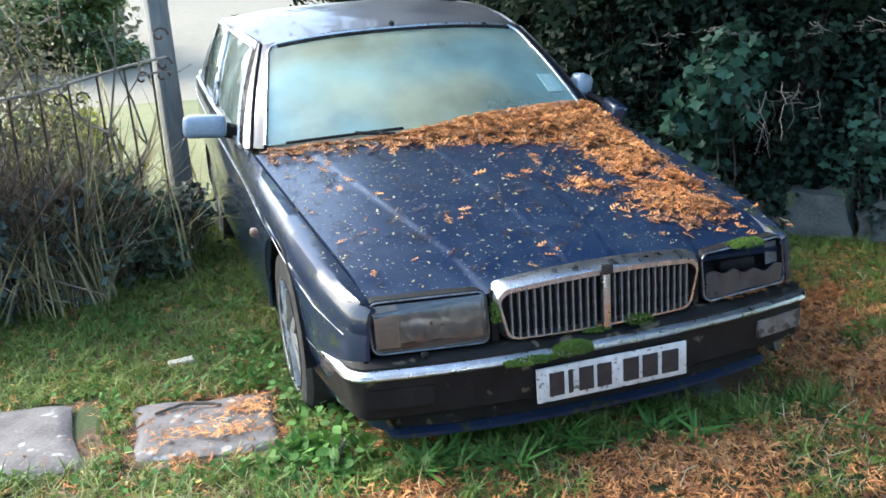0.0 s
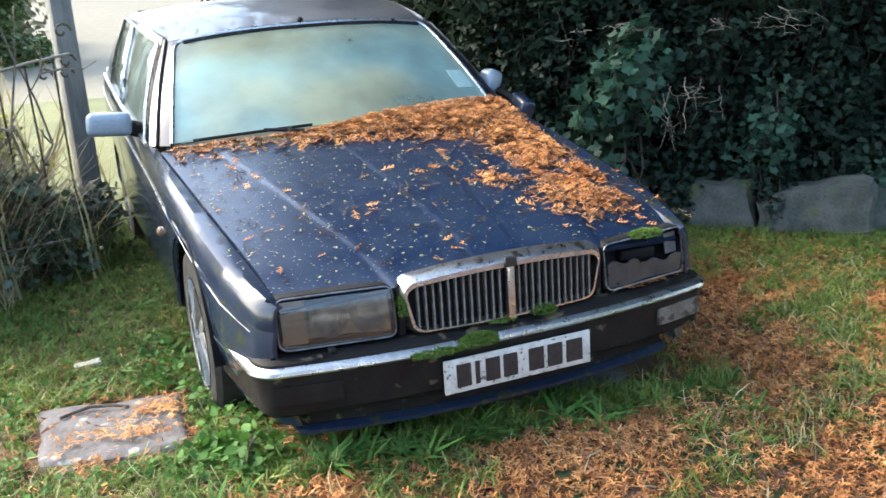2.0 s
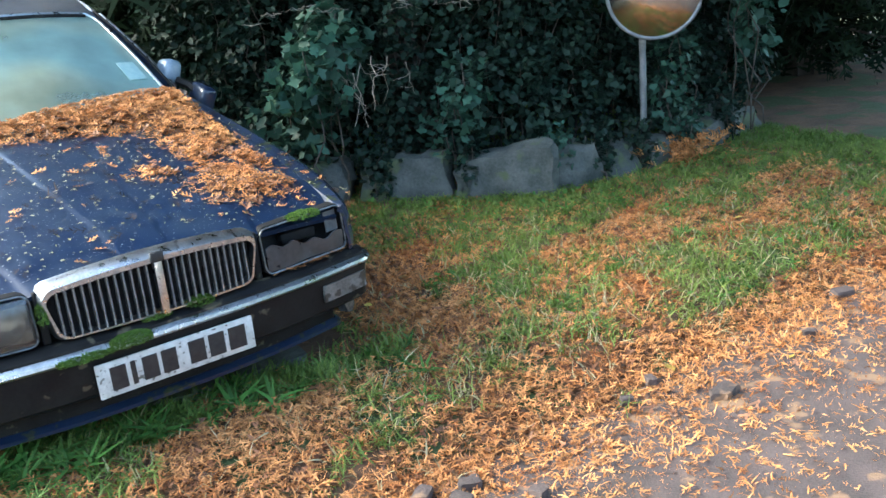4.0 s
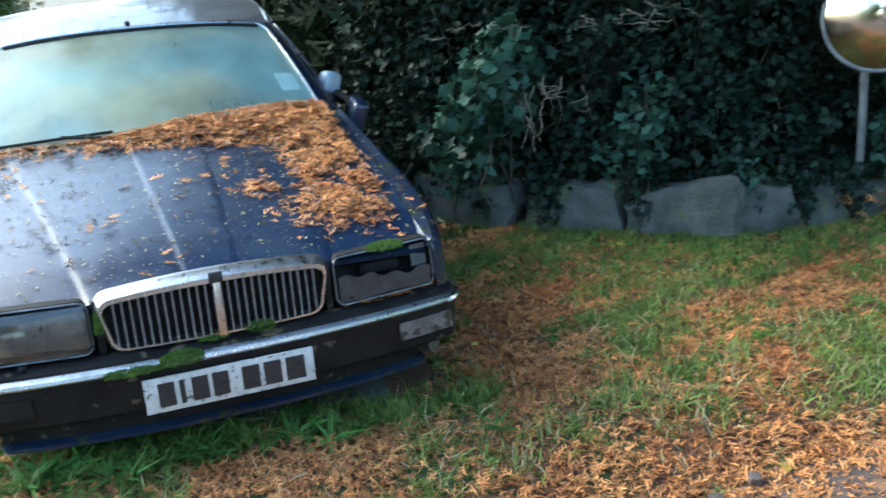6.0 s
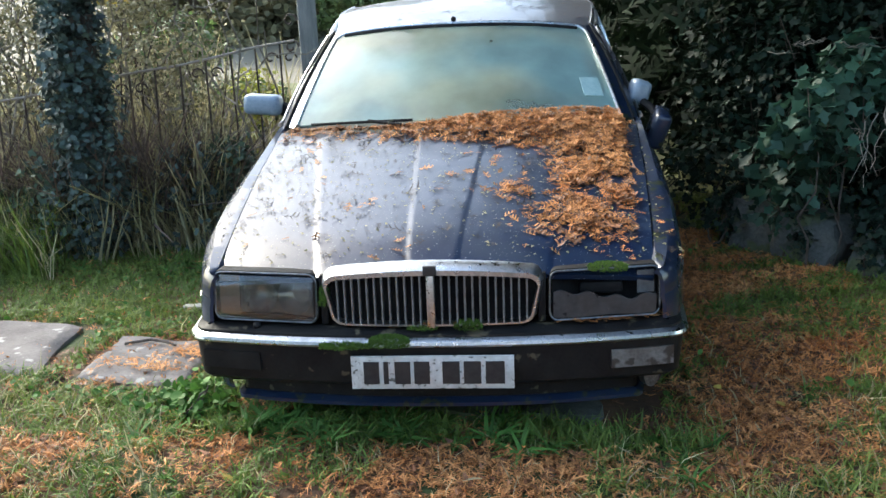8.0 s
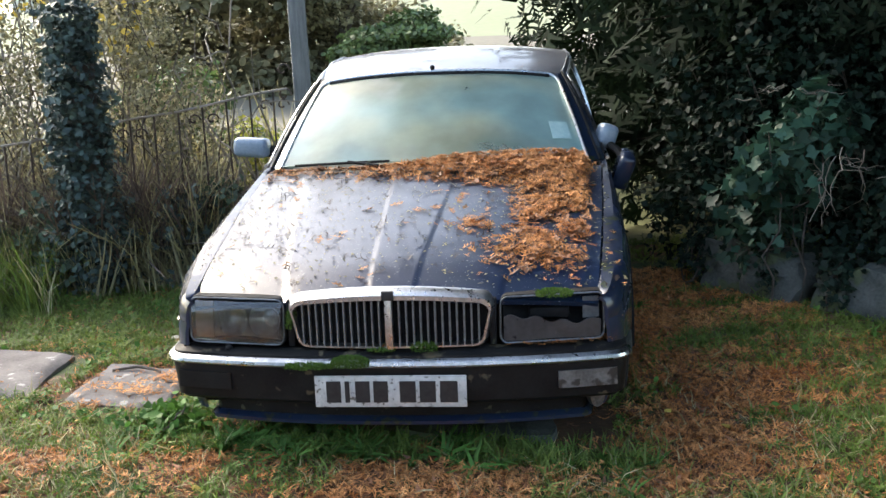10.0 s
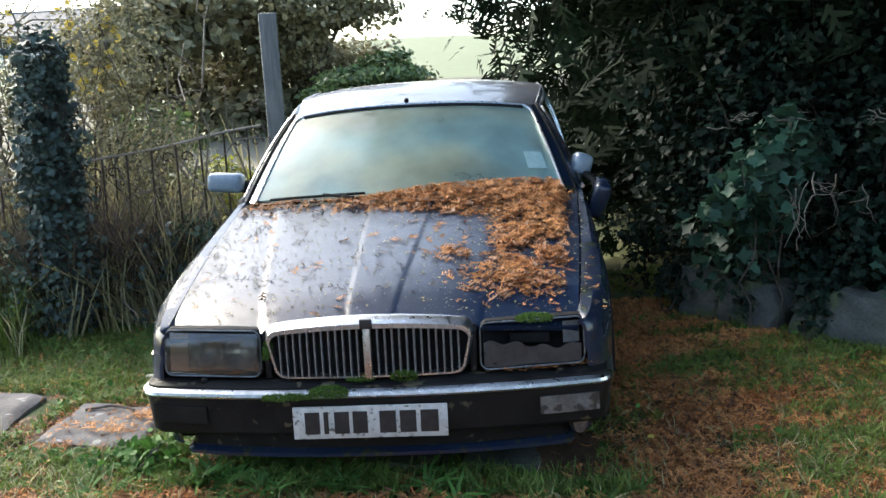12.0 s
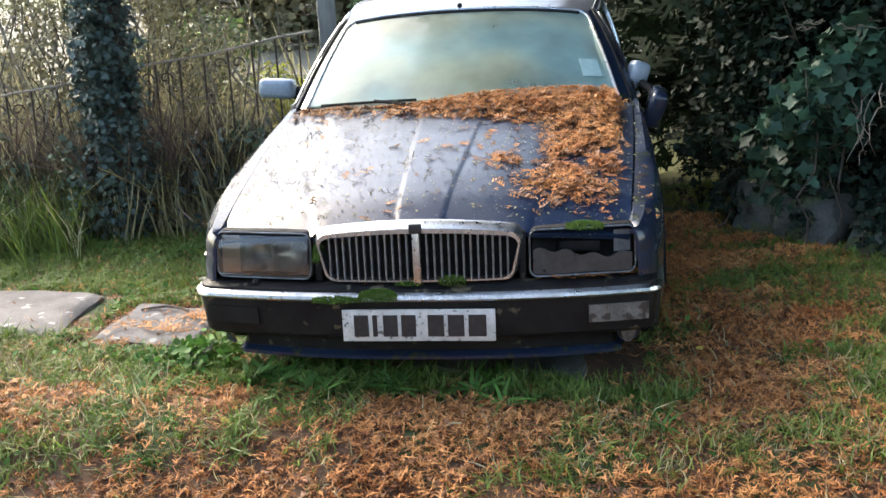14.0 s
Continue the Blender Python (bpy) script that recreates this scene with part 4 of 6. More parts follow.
# ---- paving, stones and the low wall ----
def rough_stone(bm, centre, size, turn, seed, bulge=0.12, cuts=4):
    r = bmesh.ops.create_cube(bm, size=1.0)
    geom = list({e for v in r["verts"] for e in v.link_edges})
    out = bmesh.ops.subdivide_edges(bm, edges=geom, cuts=cuts, use_grid_fill=True)
    m = pose(*centre, 0, 0, turn)
    for v in bm.verts:
        p = v.co.copy()
        q = p.normalized() * 0.62
        p = p.lerp(q, bulge)
        n = noise.noise_vector(p * 2.3 + Vector((seed * 7.1, seed * 3.3, 0)))
        n2 = noise.noise_vector(p * 7.0 + Vector((seed * 2.1, seed * 5.3, 4)))
        p += n * 0.13 + n2 * 0.035
        v.co = m @ Vector((p.x * size[0], p.y * size[1], p.z * size[2]))
    return bm


def wall_stone(x, y, w, h, turn, seed, z0=0.0, label="grey lichened boulder in a low mossy wall"):
    bm = bmesh.new()
    rnd = random.Random(seed * 13)
    rough_stone(bm, (x, y, z0 + h * 0.42), (w * 1.02, 0.26, h * 1.12), turn, seed, rnd.uniform(0.15, 0.34), 6)
    # a face that leans back, a slanting top and one narrower end
    lean, slant, taper = rnd.uniform(0.1, 0.35), rnd.uniform(-0.22, 0.22), rnd.uniform(-0.3, 0.1)
    ax = Vector((math.cos(radians(turn)), math.sin(radians(turn)), 0))
    back = Vector((-ax.y, ax.x, 0))
    for v in bm.verts:
        d = v.co - Vector((x, y, z0))
        up = d.z / h
        along = d.dot(ax)
        v.co += back * (lean * d.z) + ax * (taper * along * max(0.0, up)) + Vector((0, 0, slant * along * max(0.0, up)))
        v.co += noise.noise_vector(v.co * 22) * 0.008 + noise.noise_vector(v.co * 9 + Vector((seed, 0, 0))) * 0.02
    tagged(part("wall_stone", bm, STONE, angle=50), label, "stone", "stones of the low wall")


for i, (x, y, w, h, turn) in enumerate(((1.62, 2.62, 0.3, 0.33, -40), (1.84, 2.38, 0.34, 0.30, -42), (2.08, 2.13, 0.2, 0.2, -40), (2.3, 1.98, 0.42, 0.29, -40), (2.5, 1.76, 0.13, 0.2, -45),
                                        (2.7, 1.58, 0.52, 0.31, -42), (3.08, 1.46, 0.36, 0.27, -14), (3.42, 1.42, 0.34, 0.22, -6), (3.78, 1.4, 0.36, 0.2, 4), (4.25, 1.42, 0.42, 0.2, 6),
                                        (4.75, 1.48, 0.45, 0.22, 8))):
    wall_stone(x, y, w, h, turn, i + 1, float(ground_z(x, y)) - 0.03, "large pale lichened boulder in the low wall" if i == 5 else "grey lichened boulder in a low mossy wall")


def slab(corners, top, thick, seed, label):
    bm = bmesh.new()
    c = [Vector((x, y, 0)) for x, y in corners]

    def at(u, v):
        p = c[0].lerp(c[1], u).lerp(c[3].lerp(c[2], u), v)
        e = min(u, 1 - u, v, 1 - v)
        w = noise.noise_vector(p * 3.1 + Vector((seed, 0, 0))) * 0.035
        edge = max(0.0, 1 - e * 14)
        return Vector((p.x + w.x * edge, p.y + w.y * edge, top + 0.012 * noise.noise(p * 6 + Vector((0, seed, 0))) - 0.02 * edge ** 2))
    grid(bm, 26, 20, at)
    bmesh.ops.recalc_face_normals(bm, faces=bm.faces)
    r = bmesh.ops.extrude_face_region(bm, geom=bm.faces[:])
    for v in r["geom"]:
        if isinstance(v, bmesh.types.BMVert):
            v.co.z -= thick
    tagged(part("paving_slab", bm, SLAB, angle=50), label, "paving slab", "slabs beside the car")


slab(((-1.46, 0.48), (-0.99, 0.41), (-0.98, 0.86), (-1.49, 0.98)), 0.138, 0.08, 3, "cracked grey paving slab strewn with brown needles")
slab(((-2.42, 0.54), (-1.63, 0.5), (-1.7, 1.06), (-2.45, 1.18)), 0.155, 0.1, 8, "raised grey paving slab spotted with lichen")
# the slab's crack, drawn as a thin dark tube on its top
bm = bmesh.new()
tube(bm, [(-1.4, 0.82, 0.146), (-1.3, 0.86, 0.15), (-1.22, 0.83, 0.15), (-1.17, 0.8, 0.146)], 0.006, 5)
tagged(part("slab_crack", bm, BARK), "thin dark tube standing in for the slab's crack", "twig")
bm = bmesh.new()
rough_stone(bm, (-1.29, 1.36, 0.13), (0.1, 0.05, 0.022), 10, 5, 0.4, 3)
tagged(part("pale_stone", bm, PALE_STONE), "small pale flat stone lying in the grass", "stone")
bm = bmesh.new()
rough_stone(bm, (-0.56, -0.62, float(ground_z(-0.56, -0.62)) + 0.015), (0.045, 0.045, 0.05), 30, 9, 0.4, 3)
tagged(part("grey_pebble", bm, STONE), "small grey pebble on the needle litter", "stone")
for i, (x, y, w) in enumerate(((0.08, 0.34, 0.32), (0.42, 0.33, 0.26))):
    bm = bmesh.new()
    rough_stone(bm, (x, y, 0.06), (w, 0.2, 0.09), 6 * i - 8, 20 + i, 0.1, 3)
    tagged(part("chock_stone", bm, STONE), "dark stone lying under the bumper", "stone", "stones under the bumper")

# ---- the convex road mirror ----
road_mirror = thing("road_mirror", (3.68, 1.42, 0.1), "round convex road mirror with a grimy face on a grey pole", "road mirror")
MC, MR = Vector((3.69, 1.27, 1.13)), 0.29
facing = (Vector((-0.1, -3.2, 1.2)) - MC).normalized().to_track_quat("Z", "Y").to_matrix().to_4x4()
facing = Matrix.Translation(MC) @ facing
bm = bmesh.new()
grid(bm, 48, 12, lambda a, b: facing @ Vector((MR * b * math.cos(2 * math.pi * a), MR * b * math.sin(2 * math.pi * a), 0.075 * (1 - b * b))), wrap=True)
part("mirror_face", bm, MIRROR, road_mirror, "grimy convex mirror face")
bm = bmesh.new()
tube(bm, [facing @ Vector((MR * math.cos(a), MR * math.sin(a), 0)) for a in np.linspace(0, 2 * math.pi, 48, endpoint=False)], 0.012, 8, closed=True)
part("mirror_rim", bm, GALV, road_mirror)
bm = bmesh.new()
grid(bm, 40, 6, lambda a, b: facing @ Vector((MR * b * math.cos(2 * math.pi * a), MR * b * math.sin(2 * math.pi * a), -0.03 + 0.02 * b)), wrap=True)
part("mirror_back", bm, BLACK, road_mirror)
bm = bmesh.new()
tube(bm, [(3.76, 1.46, 0.0), (3.75, 1.44, 0.6), (3.74, 1.42, 1.3)], 0.023, 12)
part("pole", bm, GALV, road_mirror)
bm = bmesh.new()
box(bm, (-0.05, -0.06, -0.03), (0.05, 0.06, 0.03), 0.008, 2, Matrix.Translation(MC.lerp(Vector((3.74, 1.43, 1.13)), 0.7)))
part("bracket", bm, GALV, road_mirror)

# ---- the fence and its post ----
bm = bmesh.new()
box(bm, (-0.062, -0.055, 0.0), (0.062, 0.055, 2.0), 0.014, 2, pose(-1.15, 3.53, 0.05, 0, -0.4, 14))
tagged(part("fence_post", bm, POST), "tall grey weathered post beside the car", "post")
RAIL_A, RAIL_B = Vector((-1.15, 3.1, 1.3)), Vector((-3.35, 2.38, 0.93))
fence = thing("iron_fence", (-2.2, 2.7, 0.1), "rusty iron fence with a pale top rail, overgrown", "fence")
bm = bmesh.new()
tube(bm, [RAIL_A.lerp(RAIL_B, k / 10) + Vector((0, 0, 0.008 * math.sin(k * 1.7))) for k in range(11)], 0.008, 8)
part("top_rail", bm, RAIL, fence, "pale weathered top rail")
bm = bmesh.new()
tube(bm, [RAIL_A.lerp(RAIL_B, k / 10) - Vector((0, 0, 0.95)) for k in range(11)], 0.012, 6)
part("bottom_rail", bm, IRON, fence)
for k in range(15):
    p = RAIL_A.lerp(RAIL_B, 0.04 + 0.92 * k / 14)
    bm = bmesh.new()
    tube(bm, [p, p + Vector((0.01 * math.sin(k), 0, -0.5)), Vector((p.x, p.y, 0.12))], 0.0065, 6)
    part("bar", bm, IRON, fence)
    for s in (-1, 1):
        if k % 3:
            continue
        bm = bmesh.new()
        c = p + Vector((0.055 * s, 0.018 * s, -0.09))
        tube(bm, [c + Vector((0.95, 0.3, 0)) * (0.045 * (1 - 0.1 * i) * math.cos(i * 0.7)) + Vector((0, 0, 0.045 * (1 - 0.1 * i) * math.sin(i * 0.7))) for i in range(9)], 0.006, 5)
        part("scroll", bm, IRON, fence)
for z in (0.12, -0.04):
    bm = bmesh.new()
    tube(bm, [RAIL_A + Vector((-0.02 + 0.05 * (1 - 0.09 * i) * math.cos(i * 0.7), 0, z + 0.05 * (1 - 0.09 * i) * math.sin(i * 0.7))) for i in range(10)], 0.007, 5)
    part("scroll", bm, IRON, fence)


# ---- plants ----
def in_cloud(n, centre, radius, hollow=0.0, seed=1):
    """Random places in an uneven ellipsoid, and outward directions."""
    r = np.random.default_rng(seed)
    d = r.normal(size=(n, 3))
    d /= np.linalg.norm(d, axis=1, keepdims=True)
    rad = (hollow + (1 - hollow) * r.random(n)) ** (1 / 2.2)
    lump = 1 + 0.22 * np.sin(d[:, 0] * 5 + seed) * np.sin(d[:, 1] * 6 + 2 * seed) + 0.2 * np.sin(d[:, 2] * 7 + seed * 3)
    return np.array(centre) + d * np.array(radius) * (rad * lump)[:, None], d


def leaf_cloud(name, clouds, per, size, mat, parent, seed, shape=None, up=0.6, label=""):
    """Leaves in several clouds (centre, radius), joined."""
    r = np.random.default_rng(seed)
    ps, ds = [], []
    for i, (c, rad) in enumerate(clouds):
        p, d = in_cloud(per, c, rad, 0.35, seed * 31 + i)
        ps.append(p)
        ds.append(d)
    p, d = np.concatenate(ps), np.concatenate(ds)
    keep = p[:, 2] > ground_z(p[:, 0], p[:, 1]) + 0.005
    p, d = p[keep], d[keep]
    nrm = d * 0.6 + r.normal(size=d.shape) * 0.6 + np.array([0, 0, up])
    return scatter(name, shape or leaf_shape(), p, turn_frames(nrm, r.uniform(0, 6.28, len(p))), size * r.uniform(0.6, 1.25, len(p)), mat, parent, label)


def limb(bm, a, b, r0, r1, rnd, wob=0.08, n=6):
    a, b = Vector(a), Vector(b)
    pts = [a.lerp(b, k / n) + Vector((rnd.uniform(-1, 1), rnd.uniform(-1, 1), rnd.uniform(-1, 1))) * (wob * (b - a).length * math.sin(math.pi * k / n)) for k in range(n + 1)]
    tube(bm, pts, lambda t: r0 + (r1 - r0) * t, 6)
    return pts


def conifer(x, y, h, r, seed, low=0.5, sprays=9000, label="dark evergreen conifer with drooping foliage", size=0.24):
    """A trunk, drooping limbs and a crown of sprays along them."""
    rnd = random.Random(seed)
    g = float(ground_z(x, y))
    tree = thing("conifer", (x, y, g), label, "tree", "dark conifers beside the car")
    bm = bmesh.new()
    limb(bm, (x, y, g - 0.05), (x, y, g + h), 0.16, 0.02, rnd, 0.01, 10)
    part("trunk", bm, BARK, tree)
    bm = bmesh.new()
    P, D = [], []
    for k in range(70):
        t = (k + rnd.random()) / 70
        z = g + low + (h - low) * t
        ln = r * 1.3 * math.sin(math.pi * (0.22 + 0.72 * t)) * rnd.uniform(0.65, 1.15)
        az = k * 2.4 + rnd.uniform(-0.4, 0.4)
        tip = Vector((x + ln * math.cos(az), y + ln * math.sin(az), z + 0.15 - 0.28 * ln))
        limb(bm, (x, y, z), tip, 0.022, 0.005, rnd, 0.05, 4)
        n = int(sprays / 70 * (0.6 + 0.8 * ln / r))
        s = np.array([rnd.random() for _ in range(n)]) ** 0.7
        base = np.array([x, y, z])
        vec = np.array(tip) - base
        rr = np.random.default_rng(seed * 100 + k)
        off = rr.normal(size=(n, 3)) * np.array([0.2, 0.2, 0.16]) * (0.5 + s)[:, None]
        P.append(base + vec * s[:, None] + off + np.array([0, 0, -0.05]))
        D.append(rr.normal(size=(n, 3)) * 0.55 + np.array([math.cos(az) * 0.5, math.sin(az) * 0.5, 0.5]))
    part("limb", bm, BARK, tree)
    P, D = np.concatenate(P), np.concatenate(D)
    keep = P[:, 2] > ground_z(P[:, 0], P[:, 1]) + 0.05
    P, D = P[keep], D[keep]
    rr = np.random.default_rng(seed)
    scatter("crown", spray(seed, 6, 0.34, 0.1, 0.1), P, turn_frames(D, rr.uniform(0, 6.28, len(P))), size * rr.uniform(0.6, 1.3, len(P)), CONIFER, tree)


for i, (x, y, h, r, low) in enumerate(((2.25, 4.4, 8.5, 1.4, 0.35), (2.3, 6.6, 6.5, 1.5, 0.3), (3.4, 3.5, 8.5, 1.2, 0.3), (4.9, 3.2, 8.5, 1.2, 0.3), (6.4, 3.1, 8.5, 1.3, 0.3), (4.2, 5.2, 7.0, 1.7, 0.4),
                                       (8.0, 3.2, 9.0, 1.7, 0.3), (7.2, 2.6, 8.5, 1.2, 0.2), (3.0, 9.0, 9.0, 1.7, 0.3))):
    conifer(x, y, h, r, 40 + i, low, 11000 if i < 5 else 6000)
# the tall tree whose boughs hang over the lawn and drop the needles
conifer(3.9, 3.4, 10.0, 2.3, 61, 3.5, 14000, "tall dark conifer shading the lawn with boughs above the view")
# two more added, boughs above the view, to shade the verge
conifer(5.0, 2.5, 9.0, 2.5, 62, 2.7, 16000, "tall dark conifer shading the lawn with boughs above the view", 0.42)
conifer(2.9, 2.9, 9.5, 2.6, 63, 2.7, 18000, "tall dark conifer shading the lawn with boughs above the view", 0.42)

IVY_LEAF, BROAD_LEAF = leaf_shape(True), leaf_shape(False)


def bush(name, clouds, per, size, mat, seed, label, category="bush", shape=None, stems=5, group="", up=0.6):
    rnd = random.Random(seed)
    c0 = clouds[0][0]
    g = float(ground_z(c0[0], c0[1]))
    b = thing(name, (c0[0], c0[1], g), label, category, group)
    bm = bmesh.new()
    for k in range(stems):
        c, rad = clouds[k % len(clouds)]
        limb(bm, (c[0] + rnd.uniform(-0.1, 0.1), c[1] + rnd.uniform(-0.1, 0.1), float(ground_z(c[0], c[1])) - 0.02),
             (c[0] + rnd.uniform(-0.6, 0.6) * rad[0], c[1] + rnd.uniform(-0.6, 0.6) * rad[1], c[2] + 0.7 * rad[2]), 0.007, 0.003, rnd, 0.1)
    part("stem", bm, BARK, b)
    leaf_cloud("foliage", clouds, per, size, mat, b, seed, shape, up)
    return b


# ivy and undergrowth along the wall on the conifers' side, leaves coloured as in shade
WALL_LINE = [(1.45, 3.0), (1.75, 2.62), (2.1, 2.35), (2.5, 2.05), (2.9, 1.75), (3.3, 1.68), (3.9, 1.7), (4.5, 1.72), (5.1, 1.75)]
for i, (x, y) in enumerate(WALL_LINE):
    bush("ivy_bank", [((x + 0.1, y + 0.15, 0.45), (0.42, 0.3, 0.4)), ((x + 0.2, y + 0.4, 1.0), (0.45, 0.35, 0.5)), ((x + 0.3, y + 0.6, 1.6), (0.5, 0.4, 0.5))], 900, 0.062, IVY_SHADED, 60 + i,
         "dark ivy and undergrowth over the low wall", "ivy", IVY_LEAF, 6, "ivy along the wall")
bush("leafy_shrub", [((1.72, 2.32, 0.62), (0.26, 0.2, 0.26)), ((1.84, 2.26, 0.86), (0.24, 0.2, 0.22)), ((1.98, 2.3, 1.05), (0.2, 0.18, 0.2))], 210, 0.105, BUSH, 80, "blue-green leafy shrub in front of the conifers", "shrub", IVY_LEAF)
bush("leafy_shrub", [((2.5, 1.86, 0.42), (0.18, 0.14, 0.2)), ((2.62, 1.85, 0.68), (0.16, 0.14, 0.2))], 130, 0.075, BUSH, 81, "blue-green creeper hanging over the stones", "shrub", IVY_LEAF)
bush("leafy_shrub", [((3.95, 1.42, 0.4), (0.15, 0.12, 0.22)), ((4.15, 1.5, 0.65), (0.2, 0.14, 0.25))], 120, 0.07, BUSH, 82, "green leafy weed beside the road mirror", "shrub", IVY_LEAF)
bush("leafy_shrub", [((4.7, 1.35, 1.15), (0.26, 0.2, 0.3)), ((4.85, 1.4, 0.8), (0.2, 0.16, 0.25))], 160, 0.08, BUSH, 83, "bright green leafy branch over the verge", "shrub", BROAD_LEAF)


def twigs(name, at, n, spread, length, seed, mat, label, droop=0.0, thin=0.005, category="branch"):
    """Several thin forked stems from one foot, each a part."""
    rnd = random.Random(seed)
    top = thing(name, at, label, category)
    for _ in range(n):
        bm = bmesh.new()
        a = Vector(at) + Vector((rnd.uniform(-spread, spread), rnd.uniform(-spread, spread), rnd.uniform(-0.05, 0.05)))
        az = rnd.uniform(0, 6.283)
        ln = length * rnd.uniform(0.5, 1.1)
        b = a + Vector((math.cos(az) * ln * 0.35, math.sin(az) * ln * 0.35, ln * (1 - droop * 2)))
        pts = limb(bm, a, b, thin, thin * 0.4, rnd, 0.09)
        for _ in range(3):
            p = pts[rnd.randint(1, 5)]
            q = p + Vector((rnd.uniform(-1, 1), rnd.uniform(-1, 1), rnd.uniform(-0.4, 1) * (1 - 2 * droop))) * ln * 0.28
            limb(bm, p, q, thin * 0.6, thin * 0.3, rnd, 0.12, 4)
        part("stem", bm, mat, top)
    return top


twigs("dead_branch", (2.12, 2.05, 0.9), 8, 0.18, 0.62, 3, TWIG, "bare pale dead branch hanging from the undergrowth", 0.8, 0.0035)
twigs("dead_branch", (2.6, 2.05, 1.25), 7, 0.3, 0.5, 4, TWIG, "bare pale dead twigs among the ivy", 0.6, 0.0035)
twigs("dead_branch", (1.95, 2.45, 1.2), 7, 0.25, 0.45, 5, TWIG, "bare pale dead twigs among the ivy", 0.5, 0.0035)

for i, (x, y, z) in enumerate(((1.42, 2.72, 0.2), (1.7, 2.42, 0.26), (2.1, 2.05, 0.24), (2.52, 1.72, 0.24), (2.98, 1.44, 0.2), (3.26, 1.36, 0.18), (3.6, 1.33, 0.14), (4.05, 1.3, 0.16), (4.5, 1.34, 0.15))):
    bush("ivy_tuft", [((x, y, z), (0.11, 0.09, 0.13)), ((x + 0.06, y + 0.06, z + 0.12), (0.1, 0.08, 0.08))], 70, 0.05, BUSH if i % 3 == 1 else IVY_SHADED, 160 + i,
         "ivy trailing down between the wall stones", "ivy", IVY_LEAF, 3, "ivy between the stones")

# ivy-covered pillar, dry grass and shrubs along the fence
pillar = thing("ivy_pillar", (-2.2, 2.35, 0.1), "old gatepost smothered in dark ivy", "ivy")
bm = bmesh.new()
tube(bm, [(-2.2, 2.38, 0.0), (-2.19, 2.38, 0.8), (-2.18, 2.38, 1.5)], 0.075, 10)
part("gatepost", bm, BARK, pillar)
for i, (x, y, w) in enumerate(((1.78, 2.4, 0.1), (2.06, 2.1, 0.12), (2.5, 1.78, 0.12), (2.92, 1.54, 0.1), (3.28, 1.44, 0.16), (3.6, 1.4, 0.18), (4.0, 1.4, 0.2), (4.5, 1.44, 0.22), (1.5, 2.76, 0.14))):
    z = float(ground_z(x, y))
    bush("ivy_trail", [((x, y + 0.03, z + 0.24), (w, 0.12, 0.07)), ((x - 0.02, y - 0.1, z + 0.13), (w * 0.6, 0.05, 0.1))], 70, 0.045, IVY_SHADED, 400 + i, "dark ivy creeping between the wall stones", "ivy", IVY_LEAF, 3, "ivy on the low wall")
leaf_cloud("ivy", [((-2.22, 2.36, 0.3 + 0.24 * k), (0.23 - 0.012 * k + 0.03 * math.sin(k * 2.1), 0.21, 0.2)) for k in range(7)], 1000, 0.05, PILLAR_IVY, pillar, 90, IVY_LEAF)
for i, (x, y, rx, rz) in enumerate(((-1.5, 2.8, 0.3, 0.26), (-1.85, 2.55, 0.35, 0.34), (-2.55, 2.25, 0.4, 0.35), (-3.1, 2.2, 0.45, 0.4), (-1.25, 3.2, 0.25, 0.22), (-1.65, 2.72, 0.3, 0.4))):
    bush("ivy_bank", [((x, y, 0.2), (rx, 0.22, rz)), ((x + 0.1, y + 0.1, 0.3 + rz * 0.5), (rx * 0.6, 0.2, rz * 0.7))], 420, 0.055, IVY_LIT if i in (0, 2, 3, 5) else PILLAR_IVY, 100 + i, "dark ivy and bramble at the foot of the fence", "ivy", IVY_LEAF, 4, "ivy along the fence")


def tall_grass(name, line, n, height, seed, mat, label, wide=0.16):
    r = np.random.default_rng(seed)
    t = r.random(n)
    pts = np.array(line, float)
    seg = np.interp(t, np.linspace(0, 1, len(pts)), np.arange(len(pts)))
    i = np.minimum(seg.astype(int), len(pts) - 2)
    p2 = pts[i] + (pts[i + 1] - pts[i]) * (seg - i)[:, None] + r.normal(size=(n, 2)) * wide
    p = np.column_stack([p2, ground_z(p2[:, 0], p2[:, 1]) - 0.01])
    nrm = r.normal(size=(n, 3)) * 0.22 + np.array([0, -0.05, 1.0])
    me = scatter(name, blades(6, 1.0, 0.016, 0.7, seed, 0.25), p, turn_frames(nrm, r.uniform(0, 6.28, n)), height * r.uniform(0.45, 1.15, n), mat)
    return tagged(me, label, "grass", kind="stuff")


tall_grass("dry_grass", [(-1.62, 3.05), (-1.8, 2.92), (-2.3, 2.75), (-3.4, 2.45)], 430, 0.8, 11, DRY_GRASS, "tall straw-coloured dead grass along the fence", 0.2)
tall_grass("dry_grass", [(-2.1, 3.35), (-2.6, 3.25), (-4.2, 2.9)], 380, 1.1, 12, DRY_GRASS, "tall straw-coloured dead grass behind the fence", 0.3)
tall_grass("dry_grass", [(-1.65, 2.75), (-1.9, 2.5), (-3.2, 2.0)], 150, 0.55, 17, DRY_GRASS, "wispy straw grass in front of the ivy", 0.1)
tall_grass("dead_stems", [(-1.62, 2.96), (-1.95, 2.8), (-2.15, 2.72)], 300, 0.9, 18, DEAD_STEM, "dark brown dead stems matted against the fence", 0.09)
tall_grass("dead_stems", [(-1.95, 2.68), (-2.5, 2.62), (-3.4, 2.35)], 300, 0.95, 19, DEAD_STEM, "dark brown dead stems matted against the fence", 0.12)
